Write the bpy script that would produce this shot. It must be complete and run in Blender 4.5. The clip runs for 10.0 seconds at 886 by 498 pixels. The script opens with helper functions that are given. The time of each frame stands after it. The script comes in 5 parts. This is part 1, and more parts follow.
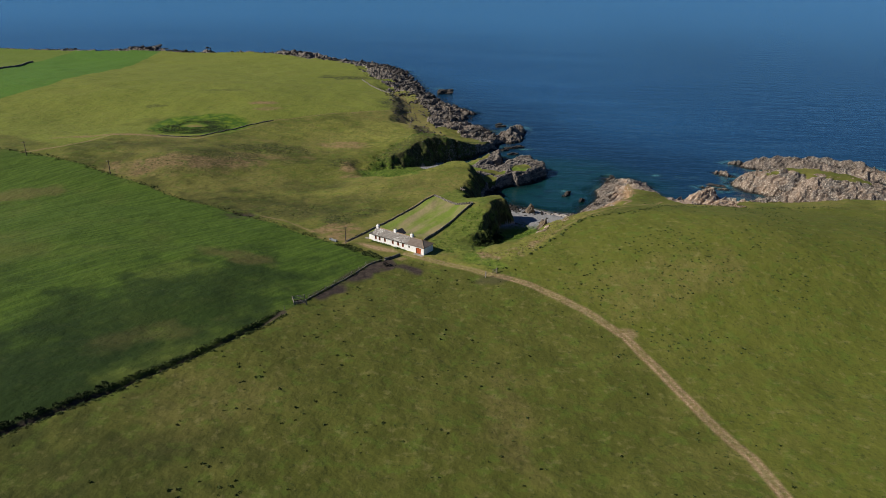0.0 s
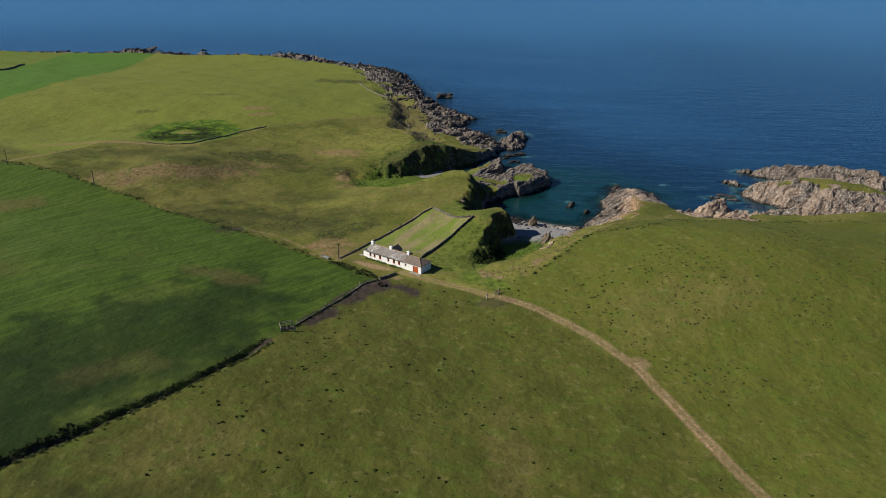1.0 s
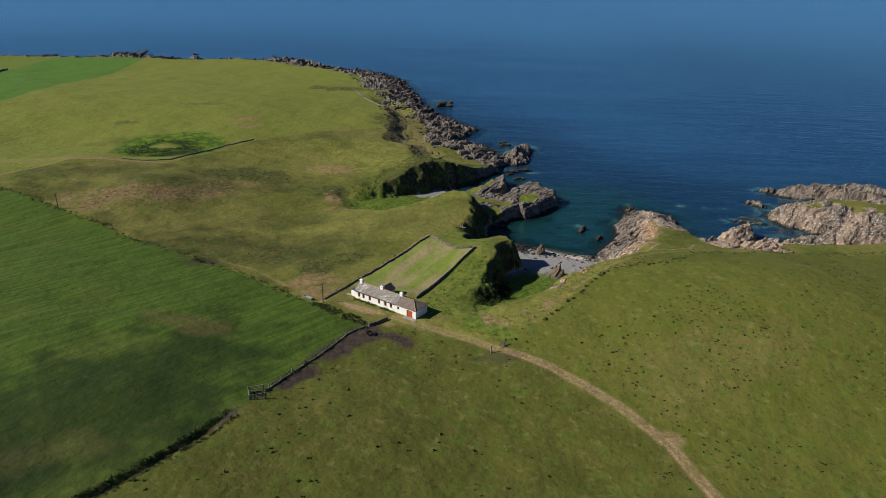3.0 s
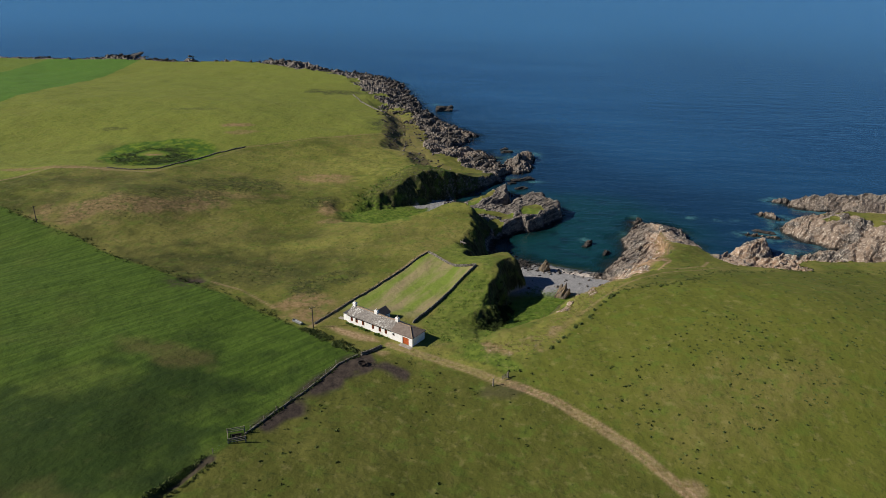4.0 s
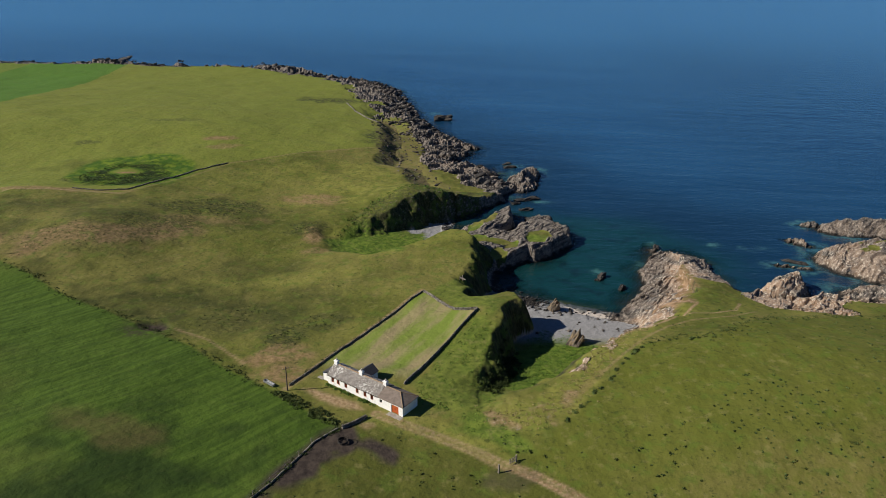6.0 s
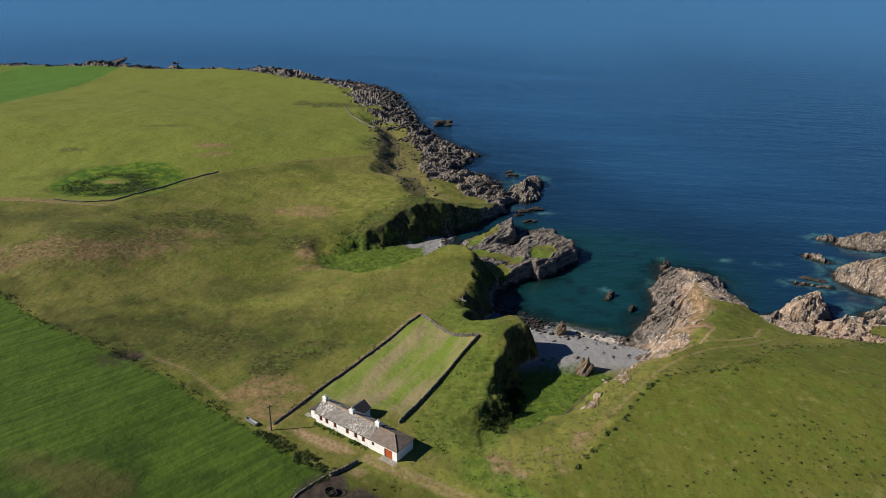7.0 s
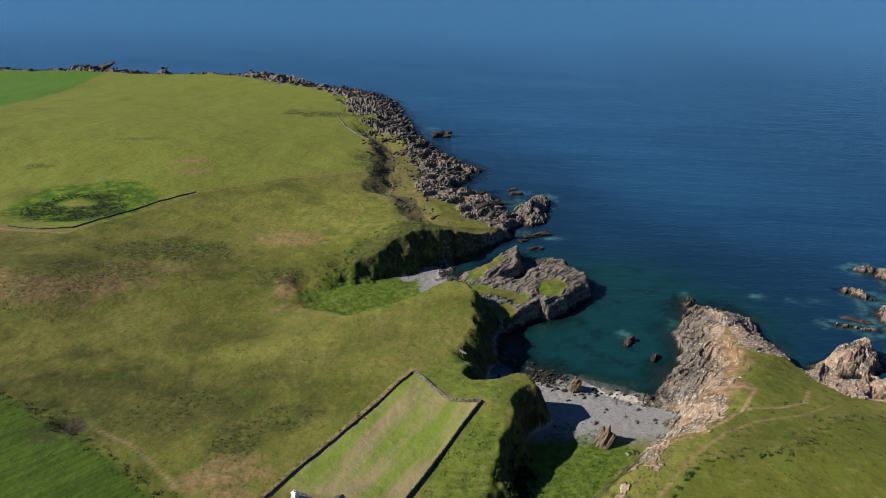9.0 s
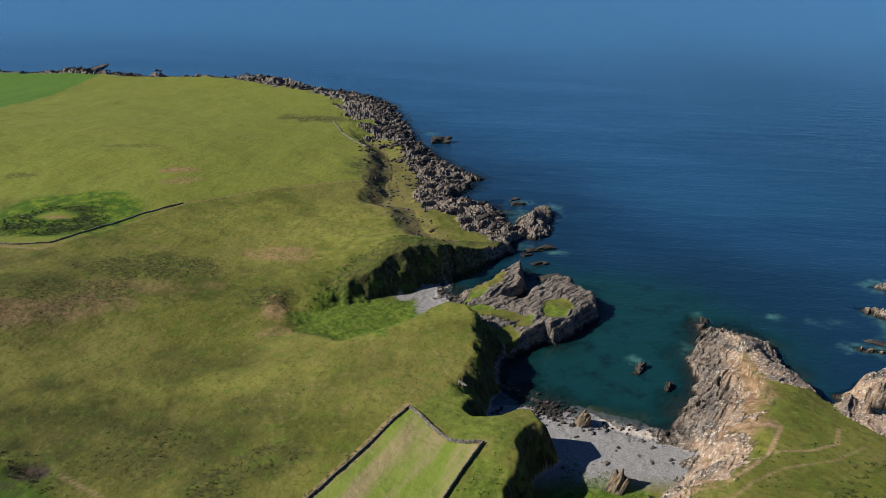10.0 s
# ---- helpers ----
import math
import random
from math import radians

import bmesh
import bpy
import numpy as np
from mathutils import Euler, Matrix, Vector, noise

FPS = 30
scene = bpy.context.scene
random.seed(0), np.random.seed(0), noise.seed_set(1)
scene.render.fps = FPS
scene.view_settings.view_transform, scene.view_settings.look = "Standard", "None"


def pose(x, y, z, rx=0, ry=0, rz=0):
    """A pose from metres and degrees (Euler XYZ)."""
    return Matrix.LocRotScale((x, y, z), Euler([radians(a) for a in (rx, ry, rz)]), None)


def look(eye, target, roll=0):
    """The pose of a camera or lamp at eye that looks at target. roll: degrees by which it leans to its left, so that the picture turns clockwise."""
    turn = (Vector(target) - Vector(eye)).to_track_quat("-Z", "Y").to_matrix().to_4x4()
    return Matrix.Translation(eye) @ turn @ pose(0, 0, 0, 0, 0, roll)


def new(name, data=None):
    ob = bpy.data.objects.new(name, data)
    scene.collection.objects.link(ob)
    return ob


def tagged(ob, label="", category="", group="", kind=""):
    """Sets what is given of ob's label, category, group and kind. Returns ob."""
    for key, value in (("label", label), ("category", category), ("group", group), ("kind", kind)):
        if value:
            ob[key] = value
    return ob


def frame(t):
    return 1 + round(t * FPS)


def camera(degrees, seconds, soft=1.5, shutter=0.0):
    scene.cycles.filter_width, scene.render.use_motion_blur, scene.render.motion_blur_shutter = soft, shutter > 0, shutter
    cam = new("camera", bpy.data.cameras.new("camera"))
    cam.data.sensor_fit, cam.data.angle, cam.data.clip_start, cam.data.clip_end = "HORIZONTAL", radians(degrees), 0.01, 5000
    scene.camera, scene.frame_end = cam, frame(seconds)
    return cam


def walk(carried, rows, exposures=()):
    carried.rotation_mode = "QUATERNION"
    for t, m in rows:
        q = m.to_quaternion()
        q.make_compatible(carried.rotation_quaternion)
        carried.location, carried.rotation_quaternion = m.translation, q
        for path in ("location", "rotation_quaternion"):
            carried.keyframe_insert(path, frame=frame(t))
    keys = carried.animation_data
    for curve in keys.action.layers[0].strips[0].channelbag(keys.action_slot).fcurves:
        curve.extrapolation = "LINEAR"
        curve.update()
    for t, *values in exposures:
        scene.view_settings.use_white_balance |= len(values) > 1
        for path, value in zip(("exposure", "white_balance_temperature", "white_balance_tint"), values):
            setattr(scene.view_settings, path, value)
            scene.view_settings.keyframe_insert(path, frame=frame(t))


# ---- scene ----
cam = camera(64.2, 10.0, soft=0.6)
PATH = [
    (0, (0.692, 0.103, 99.454), (0.668, 1.951, 98.689), 0.5),
    (0.5, (0.754, 7.056, 99.509), (0.731, 8.904, 98.745), 0.5),
    (1, (0.816, 14.058, 99.559), (0.793, 15.907, 98.796), 0.5),
    (1.5, (0.879, 21.106, 99.605), (0.855, 22.955, 98.843), 0.5),
    (2, (0.941, 28.193, 99.646), (0.917, 30.042, 98.884), 0.5),
    (2.5, (1.003, 35.315, 99.682), (0.979, 37.164, 98.921), 0.6),
    (4, (1.19, 56.841, 99.763), (1.165, 58.691, 99.004), 0.6),
    (4.5, (1.252, 64.054, 99.781), (1.228, 65.904, 99.023), 0.7),
    (5, (1.314, 71.277, 99.794), (1.29, 73.128, 99.036), 0.7),
    (5.5, (1.376, 78.506, 99.802), (1.352, 80.357, 99.045), 0.7),
    (7, (1.563, 100.177, 99.798), (1.538, 102.029, 99.043), 0.8),
    (7.5, (1.625, 107.379, 99.787), (1.6, 109.232, 99.033), 0.8),
    (8, (1.687, 114.563, 99.772), (1.663, 116.416, 99.019), 0.8),
    (8.5, (1.749, 121.723, 99.752), (1.725, 123.576, 98.999), 0.9),
    (9, (1.812, 128.854, 99.727), (1.787, 130.707, 98.975), 0.9),
    (9.5, (1.874, 135.952, 99.698), (1.849, 137.806, 98.947), 0.9),
    (10, (1.936, 143.012, 99.664), (1.911, 144.866, 98.913), 0.9),
]
walk(cam, [(t, look(eye, target, 0.456 + 0.0464 * t)) for t, eye, target, roll in PATH], exposures=[(0.0, 0.17), (7.0, 0.25), (10.0, 0.38)])

# ---- light ----
SUN_ELEVATION, SUN_FROM = 35.0, Vector((-0.985, -0.17, 0.0)).normalized()
world = bpy.data.worlds.new("sky")
scene.world = world
world.use_nodes = True
sky = world.node_tree.nodes.new("ShaderNodeTexSky")
sky.sky_type, sky.sun_disc = "NISHITA", False
sky.sun_elevation = radians(SUN_ELEVATION)
sky.sun_rotation = math.atan2(SUN_FROM.x, SUN_FROM.y)
sky.air_density, sky.dust_density, sky.ozone_density = 0.7, 0.0, 4.0
tint = world.node_tree.nodes.new("ShaderNodeMix")
tint.data_type, tint.blend_type = "RGBA", "MULTIPLY"
tint.inputs[0].default_value, tint.inputs[7].default_value = 1.0, (0.54, 0.80, 1.06, 1)
world.node_tree.links.new(sky.outputs[0], tint.inputs[6])
world.node_tree.links.new(tint.outputs[2], world.node_tree.nodes["Background"].inputs[0])
world.node_tree.nodes["Background"].inputs[1].default_value = 0.05
sun = new("sun", bpy.data.lights.new("sun", "SUN"))
sun.data.energy, sun.data.angle, sun.data.color = 5.0, radians(0.5), (1.0, 0.93, 0.82)
toward = SUN_FROM * math.cos(radians(SUN_ELEVATION)) + Vector((0, 0, math.sin(radians(SUN_ELEVATION))))
sun.matrix_world = look(toward * 400, (0, 0, 0))

# ---- lie of the land: rolling ground, shore lines, inlet, cove and gully ----
HILLS_NEAR = [(-160, 30, 95, 7.7), (0, 30, 95, -1.2), (160, 30, 95, 2.7), (-130, 120, 48, 2.9), (-70, 120, 48, 2.5), (-15, 120, 48, -0.9), (40, 120, 48, -2.4), (100, 120, 48, 2.2), (170, 120, 48, 2), (-90, 165, 42, -2.3), (-40, 165, 42, 3.1), (10, 165, 42, -0.1), (60, 165, 42, -2.1), (110, 165, 42, -9.1)]
HILLS_MID = [(-150, 215, 42, 4), (-90, 215, 42, 2.5), (-40, 215, 42, -1), (15, 215, 42, -3.8), (65, 215, 42, 8.2), (110, 215, 42, 12.9), (-180, 265, 42, -5), (-115, 265, 42, -4), (-65, 265, 42, -0.6), (-20, 265, 42, -0.5), (70, 265, 42, -3.2), (115, 265, 42, -7), (-240, 315, 45, 7.4), (-150, 315, 45, 7.9), (-95, 315, 45, 2), (-45, 315, 45, -7.8), (-5, 315, 45, 5.9)]
HILLS_FAR = [(-200, 375, 50, -5.1), (-140, 375, 50, -1.7), (-80, 375, 50, -1.6), (-30, 375, 50, -0.9), (-280, 450, 65, 5.8), (-190, 450, 65, 0.9), (-120, 450, 65, 7.6), (-60, 450, 65, -2.6), (-380, 550, 85, 3.8), (-240, 550, 85, 1.3), (-140, 550, 85, 2.4), (-60, 550, 85, -4.8), (-420, 680, 95, -7.1), (-300, 680, 95, -1.2), (-180, 680, 95, -3.6)]
# dips and rises laid over the hills: the low rocky points, the knoll beside the garden
RISES = [(-270, 730, 95, -2.6), (-120, 700, 60, -1.6), (80, 318, 16, -2.6), (82, 288, 8, 1.5), (16, 402, 20, -5.0), (13, 257, 9, 2.0), (-8, 270, 7, 0.9), (-15, 361, 11, 4.8), (-1, 364, 9, 2.0), (13, 374, 12, -2.2), (-118, 305, 13, 2.6), (-165, 344, 11, 1.8), (-96, 300, 9, -1.2), (-60, 300, 12, -0.9), (-30, 296, 12, 0.9), (20, 440, 30, -3.0), (66, 300, 10, -2.0)]
# shore at mean water: x, y, width of the bank behind it, how rocky it is
SHORE_FAR = [(-9000, 900, 40, 1), (-900, 830, 40, 1), (-520, 800, 40, 1), (-430, 805, 40, 1), (-378, 800, 35, 1), (-308, 805, 35, 1), (-275, 790, 30, 1), (-203, 790, 30, 1),
             (-178, 781, 30, 1), (-148, 762, 30, 1), (-125, 747, 35, 1), (-95, 735, 42, 1), (-61, 708, 48, 1), (-42, 668, 48, 1), (-34, 628, 45, 1), (-25, 585, 40, 1),
             (-22, 565, 40, 1), (-12, 540, 42, 1), (-2, 511, 42, 1), (8, 497, 42, 1), (16, 481, 42, 1)]
SHORE_INLET = [(9, 466, 38, 1), (3, 451, 36, 1), (19, 444, 32, 1), (24, 425, 28, 1), (25, 400, 20, 1), (23, 385, 3, 0.7), (12, 374, 2.5, 0.4), (3, 364, 3, 0.4),
               (3, 350, 8, 0.6), (10, 352, 4, 1), (15, 360, 4, 1), (21, 367, 4, 1), (28, 368, 3, 1), (29, 361, 2.5, 1), (25, 350, 2.5, 1), (21, 343, 3, 1)]
SHORE_HORN = [(25, 342, 3, 1), (31, 353, 3, 1), (36, 358, 4, 1), (43, 354, 4, 1), (48, 345, 3, 1), (45.5, 334, 2.5, 1), (40, 328, 2, 1), (33, 321, 2, 1), (26, 316, 2, 1), (20, 313, 2.5, 1), (18, 305, 3, 0.9), (20, 298, 5, 0.8),
              (26, 292, 8, 0.7), (33, 288, 8, 0.4), (38, 284.5, 8, 0.3), (45, 281, 8, 0.3), (54, 278.5, 6, 0.6)]
SHORE_HEAD = [(56.5, 283, 15, 1), (63, 295, 28, 1), (66, 308, 27, 1), (73, 324, 22, 1), (78, 333, 18, 1), (85, 330, 18, 1), (92, 321, 15, 1), (91, 305, 7, 1), (90, 292, 4, 1), (91, 284, 4, 1),
              (97, 283, 5, 1), (108, 287, 10, 1), (128, 284, 12, 1), (160, 288, 14, 1), (220, 285, 16, 1), (400, 300, 20, 1), (900, 280, 20, 1), (9000, 200, 20, 1), (9000, 9000, 20, 1), (-9000, 9000, 20, 1)]
SHORE = SHORE_FAR + SHORE_INLET + SHORE_HORN + SHORE_HEAD
INLET_FLOOR = [(5, 352, 5, 0.6), (1, 360, 13, 0.35), (-8, 353, 16, 0.3), (-17, 344, 19, 0.3), (-26, 338, 17, 0.25), (-34, 334, 13, 0.15), (-39, 327, 13, 0), (-36, 319, 12, 0), (-28, 315, 11, 0),
               (-21, 318, 12, 0), (-14, 327, 14, 0), (-7, 335, 18, 0), (2, 342, 20, 0), (5, 344, 20, 0.1)]
COVE_FLOOR = [(28, 293, 9, 0.5), (20, 295, 10, 0.2), (12.5, 290, 7, 0.15), (10, 282, 7, 0.15), (10.5, 276, 6, 0.15), (21, 273.5, 5, 0.2), (24.5, 266, 5, 0.1), (18.5, 256, 5, 0.1), (17, 246, 5, 0),
              (16, 239, 4.5, 0), (14.5, 233, 4.5, 0), (11.5, 227, 5, 0), (8, 221, 6, 0), (10, 217, 6, 0), (17, 226, 8, 0), (26, 231, 9, 0), (30.5, 238, 9, 0), (36.5, 246, 9, 0), (43, 253.5, 11, 0.6), (49, 258, 11, 0.9), (54, 264, 15, 1),
              (57, 279, 18, 1), (45, 284, 8, 0.3), (36, 289, 8, 0.3)]
# whale-backed rocks that stand from the shore or the sea: x, y, half length, half width, turn, height
BACKS = [(111, 297, 12, 7, 25, 6.2), (114, 278, 15, 6, 8, 7.6), (99, 283, 7, 4, 20, 5.6), (168, 314, 42, 19, -20, 9.5), (168, 294, 42, 11, -6, 7.5), (172, 353, 26, 8, -12, 5.5), (203, 338, 22, 9, -25, 4.5), (202, 360, 22, 6, -30, 4.0),
         (36, 421, 22, 8, 80, 4.5), (27, 405, 12, 7, 70, 3.5), (137, 343, 9, 2.5, -30, 1.0), (123, 317, 8, 2.2, -25, 0.9), (152, 361, 9, 2.5, -20, 1.2), (-345, 797, 38, 8, 0, 5.2), (-268, 786, 9, 6, 0, 4.8), (-228, 792, 14, 5, 0, 4.2), (-165, 771, 45, 9, -20, 5.5)]
# the low rocky ledge beyond the meadow's rim
LEDGE = [(3, 341, 5, 0.2), (2, 331, 5, 0.2), (6.5, 326, 5, 0.3), (14, 319, 7, 0.15), (16.5, 308, 8, 0.15), (18, 299, 9, 0.15), (22, 293, 8, 0.5), (30, 290, 6, 1), (60, 320, 6, 1), (60, 375, 6, 1), (20, 375, 4, 1), (6, 350, 4, 0.8)]
# grass on the ledge: x, y, half length, half width, turn
LEDGE_TURF = [(34, 332, 6, 4, 70), (19, 328, 7, 3.5, -20), (12, 331, 5, 3, -30), (23, 324, 5, 2.5, 60), (34, 334, 4, 2, 40), (9, 343, 8, 3.2, 48), (15, 352, 8, 3.6, 55), (18, 317, 5, 3, 80)]
# grassy terrace below the hill field, and the turf that lies on it
TERRACE = [(-46, 538, 13, 0), (-35, 521, 13, 0), (-28, 484, 12, 0), (-26, 436, 12, 0), (-28, 425, 12, 0), (-14, 419, 12, 0), (-10, 398, 12, 0), (-5, 387, 12, 0), (60, 386, 12, 0), (60, 560, 12, 0), (-20, 600, 12, 0)]
TERRACE_TURF = [(-46, 541), (-30, 541), (-22, 497), (-14, 457), (-16, 436), (-5, 405), (3, 383), (-14, 376), (-20, 400), (-36, 420), (-40, 470), (-52, 521)]
GULLY_ROCK = [(53, 259), (47, 258), (43, 249), (37.5, 237), (39.5, 235.5), (45, 244), (50, 251)]
BANK_ROCK = [(42, 250), (39, 246), (36, 239), (33, 232), (29.5, 225), (31, 224.5), (35, 231), (38, 238), (41, 244.5), (44, 249)]
EAST_ROCK = [(93, 267), (97, 264), (105, 262), (114, 260.5), (117, 264), (115, 270), (119, 276), (118, 290), (90, 290), (88, 276)]
# bare rock of the headland's tip and its seaward slope
HEAD_ROCK = [(50, 249), (58, 256), (64, 266), (69, 270), (72, 277), (74, 284), (77, 294), (81, 291), (86, 284), (96, 286), (96, 345), (50, 345), (52, 285), (52, 262), (45, 257), (43, 252)]


def lattice(seed):
    g = np.random.default_rng(seed)
    return g.permutation(512), g.uniform(-1, 1, 512)


def grain(x, y, size, seed=1):
    """Smooth noise between -1 and 1 whose lumps are about that many metres across."""
    perm, value = lattice(seed)
    x, y = np.asarray(x, float) / size, np.asarray(y, float) / size
    i, j = np.floor(x).astype(int), np.floor(y).astype(int)
    u, v = x - i, y - j
    u, v = u * u * u * (u * (6 * u - 15) + 10), v * v * v * (v * (6 * v - 15) + 10)

    def at(a, b):
        return value[perm[(perm[a % 512] + b) % 512]]

    low = at(i, j) * (1 - u) + at(i + 1, j) * u
    return low * (1 - v) + (at(i, j + 1) * (1 - u) + at(i + 1, j + 1) * u) * v


def layers(x, y, size, count=4, seed=1, keep=0.5):
    return sum(keep**k * grain(x + 17.3 * k, y - 9.1 * k, size / 2**k, seed + k) for k in range(count))


def smooth(lo, hi, v):
    s = np.clip((np.asarray(v, float) - lo) / (hi - lo), 0, 1)
    return s * s * (3 - 2 * s)


def blocks(across, along_it, wide, long, seed):
    """Stepped blocks of bedded rock, each tilted a little, between -1 and 1."""
    perm, value = lattice(seed)
    row = np.floor(across / wide).astype(int)
    shift = value[perm[row % 512]] * long
    col = np.floor((along_it + shift) / long).astype(int)
    step = value[perm[(perm[row % 512] + col) % 512]]
    return 0.75 * step + 0.6 * (across / wide - row) - 0.3


def outline(poly, x, y, closed=True):
    """Distance to a line, what its corners carry there, and whether each point lies inside."""
    p = np.array(poly, float)
    best, inside = np.full(x.shape, 1e9), np.zeros(x.shape, bool)
    carried = np.zeros((p.shape[1] - 2,) + x.shape)
    for k in range(len(p) if closed else len(p) - 1):
        a, b = p[k], p[(k + 1) % len(p)]
        dx, dy = b[0] - a[0], b[1] - a[1]
        s = np.clip(((x - a[0]) * dx + (y - a[1]) * dy) / (dx * dx + dy * dy + 1e-9), 0, 1)
        d = np.hypot(x - a[0] - s * dx, y - a[1] - s * dy)
        near = d < best
        best = np.where(near, d, best)
        for c in range(len(carried)):
            carried[c] = np.where(near, a[2 + c] + s * (b[2 + c] - a[2 + c]), carried[c])
        if abs(dy) > 1e-9:
            inside ^= ((a[1] > y) != (b[1] > y)) & (x < a[0] + (y - a[1]) * dx / dy)
    return best, carried, inside


def hills(x, y):
    z = np.full(np.shape(x), 11.0)
    for cx, cy, r, h in HILLS_NEAR + HILLS_MID + HILLS_FAR + RISES:
        z += h * np.exp(-((x - cx) ** 2 + (y - cy) ** 2) / (2 * r * r))
    return z


HOUSE_AT, HOUSE_Z = (-16.5, 218.5), 9.8


def land(x, y):
    """Height of the ground and how rocky, how beach-like it is at each place."""
    x, y = np.asarray(x, float), np.asarray(y, float)
    z = hills(x, y) + 0.5 * layers(x, y, 24, 3, 5) + 0.1 * layers(x, y, 4, 2, 9)
    level = 1 - smooth(11, 17, np.hypot((x - HOUSE_AT[0]) * 0.85, y - HOUSE_AT[1]))
    z = z + (HOUSE_Z - z) * level
    z = z - 0.9 * smooth(1.3, 0.4, along(HEDGE, x, y) + 0.25 * grain(x, y, 5, 97)) * smooth(-42, -48, x)
    z = z - 1.0 * smooth(3.4, 1.4, np.hypot((x + 77) * 0.6, y - 250))
    jx, jy = x + 1.8 * layers(x, y, 9, 4, 21), y + 1.8 * layers(x, y, 9, 4, 31)
    strata, bed = x * 0.77 - y * 0.64 + 2.4 * layers(x, y, 11, 3, 77), x * 0.64 + y * 0.77
    crag = 0.8 * ((1 - np.abs(layers(strata * 2.2, bed * 0.5, 8, 3, 41))) ** 2 - 0.55)
    crag = crag + 0.9 * blocks(strata, bed, 3.6, 8.0, 3) + 0.55 * blocks(strata, bed, 1.5, 4.0, 5) + 0.3 * blocks(bed, strata, 1.1, 1.5, 8) + 0.15 * layers(x, y, 2.2, 2, 55)
    # inlet and cove floors
    rock, beach = np.zeros(z.shape), np.zeros(z.shape)
    for poly, floor in ((INLET_FLOOR, 3.6 - 3.2 * smooth(-40, -2, x) + 0.1 * crag), (LEDGE, 1.0 + (3.3 + 1.2 * smooth(21, 30, x) + 0.7 * smooth(8, 22, x) * smooth(346, 360, y)) * smooth(308, 314, y - 0.35 * (x - 20)) + 0.5 * layers(x, y, 8, 3, 45)), (TERRACE, 4.9 + 0.5 * layers(x, y, 12, 3, 47)), (COVE_FLOOR, np.interp(y, (210, 222, 230, 236, 244, 254, 265, 285, 292), (9.8, 8.3, 6.0, 4.2, 3.0, 2.0, 1.3, 0.25, -0.3)))):
        d, (bank, stony), inside = outline(poly, jx, jy)
        s = np.where(inside, 0, np.clip(d / bank, 0, 1))
        rise = 0.3 * s + 0.7 * smooth(0, 1, s) if poly is not COVE_FLOOR else smooth(-0.25, 1, s) * smooth(0, 0.2, s)
        if poly is INLET_FLOOR:
            rise = rise + np.clip(stony * 5, 0, 1) * (0.84 * smooth(-0.05, 0.4, s) + 0.16 * s - rise) * smooth(0, 0.03, s)
        z = np.where(s < 1, np.minimum(floor, z) + (z - np.minimum(floor, z)) * rise, z)
        rock = np.maximum(rock, stony * (s > 0.0) * smooth(1, 0.96, s) * (1 - smooth(0.55, 0.95, s + 0.25 * layers(x, y, 5, 3, 61))))
        if poly is TERRACE:
            terraced = inside
        elif poly is LEDGE:
            turf = np.zeros(z.shape)
            for cx, cy, a, b, turn in LEDGE_TURF:
                c, q = math.cos(radians(turn)), math.sin(radians(turn))
                turf = np.maximum(turf, smooth(1.15, 0.8, np.hypot(((x - cx) * c + (y - cy) * q) / a, (-(x - cx) * q + (y - cy) * c) / b) + 0.3 * layers(x, y, 5, 3, 63)))
            rock = np.maximum(rock, inside * 1.0)
        else:
            beach = np.maximum(beach, (s < (0.003 if poly is INLET_FLOOR else 0.08)) * (smooth(0.75, 0.5, floor) if poly is INLET_FLOOR else smooth(1.9, 1.4, floor)))
    # the sea's edge
    d, (bank, stony), inside = outline(SHORE, jx, jy)
    s = np.clip(d / bank, 0, 1)
    shelf = smooth(14, 30, bank)
    tan = smooth(47, 58, x) * smooth(340, 318, y) * smooth(245, 260, y) * (1 - smooth(96, 104, x))
    edge = (1 - shelf) * (0.25 * s + 0.75 * smooth(0, 0.9, s)) + shelf * s**1.25
    edge = np.where(terraced, 0.85 * smooth(-0.04, 0.42, s) + 0.15 * s, edge)
    bed = -np.minimum(9, 0.3 + 0.26 * d)
    z = np.where(inside, bed, np.where(s < 1, z * edge + tan * smooth(0, 0.07, s) * (1 - s) * 1.6, z))
    head = outline(HEAD_ROCK, x + 2.5 * layers(x, y, 5, 3, 66), y + 2.5 * layers(x, y, 5, 3, 67))[2]
    heath = smooth(8, 15, along(SHORE_HEAD[:9], x, y)) * smooth(-0.1, 0.15, layers(x * 0.75 - y * 0.66, (x * 0.66 + y * 0.75) * 0.5, 3.0, 3, 72) + 0.12)
    rock = np.maximum(rock, head * (1 - 0.9 * heath))
    rock = np.maximum(rock, 1.0 * outline(EAST_ROCK, x + 1.5 * layers(x, y, 4, 3, 66), y + 1.5 * layers(x, y, 4, 3, 67))[2])
    rock = np.maximum(rock, 0.85 * outline(BANK_ROCK, x + 1.2 * layers(x, y, 4, 3, 66), y + 1.2 * layers(x, y, 4, 3, 67))[2] * smooth(0.12, 0.4, layers(x, y, 3, 3, 70)))
    rock = np.maximum(rock, 0.9 * outline(GULLY_ROCK, x + 1.2 * layers(x, y, 4, 3, 66), y + 1.2 * layers(x, y, 4, 3, 67))[2])
    z = z - 5.5 * smooth(1.0, 0.7, np.hypot((x - 100.5) / 3.6, (y - 268) / 2.6) + 0.2 * layers(x, y, 3, 2, 69))
    part = stony * smooth(1, 0.96, s) * (1 - smooth(0.78, 1.0, s + 0.2 * layers(x, y, 7, 3, 65)))
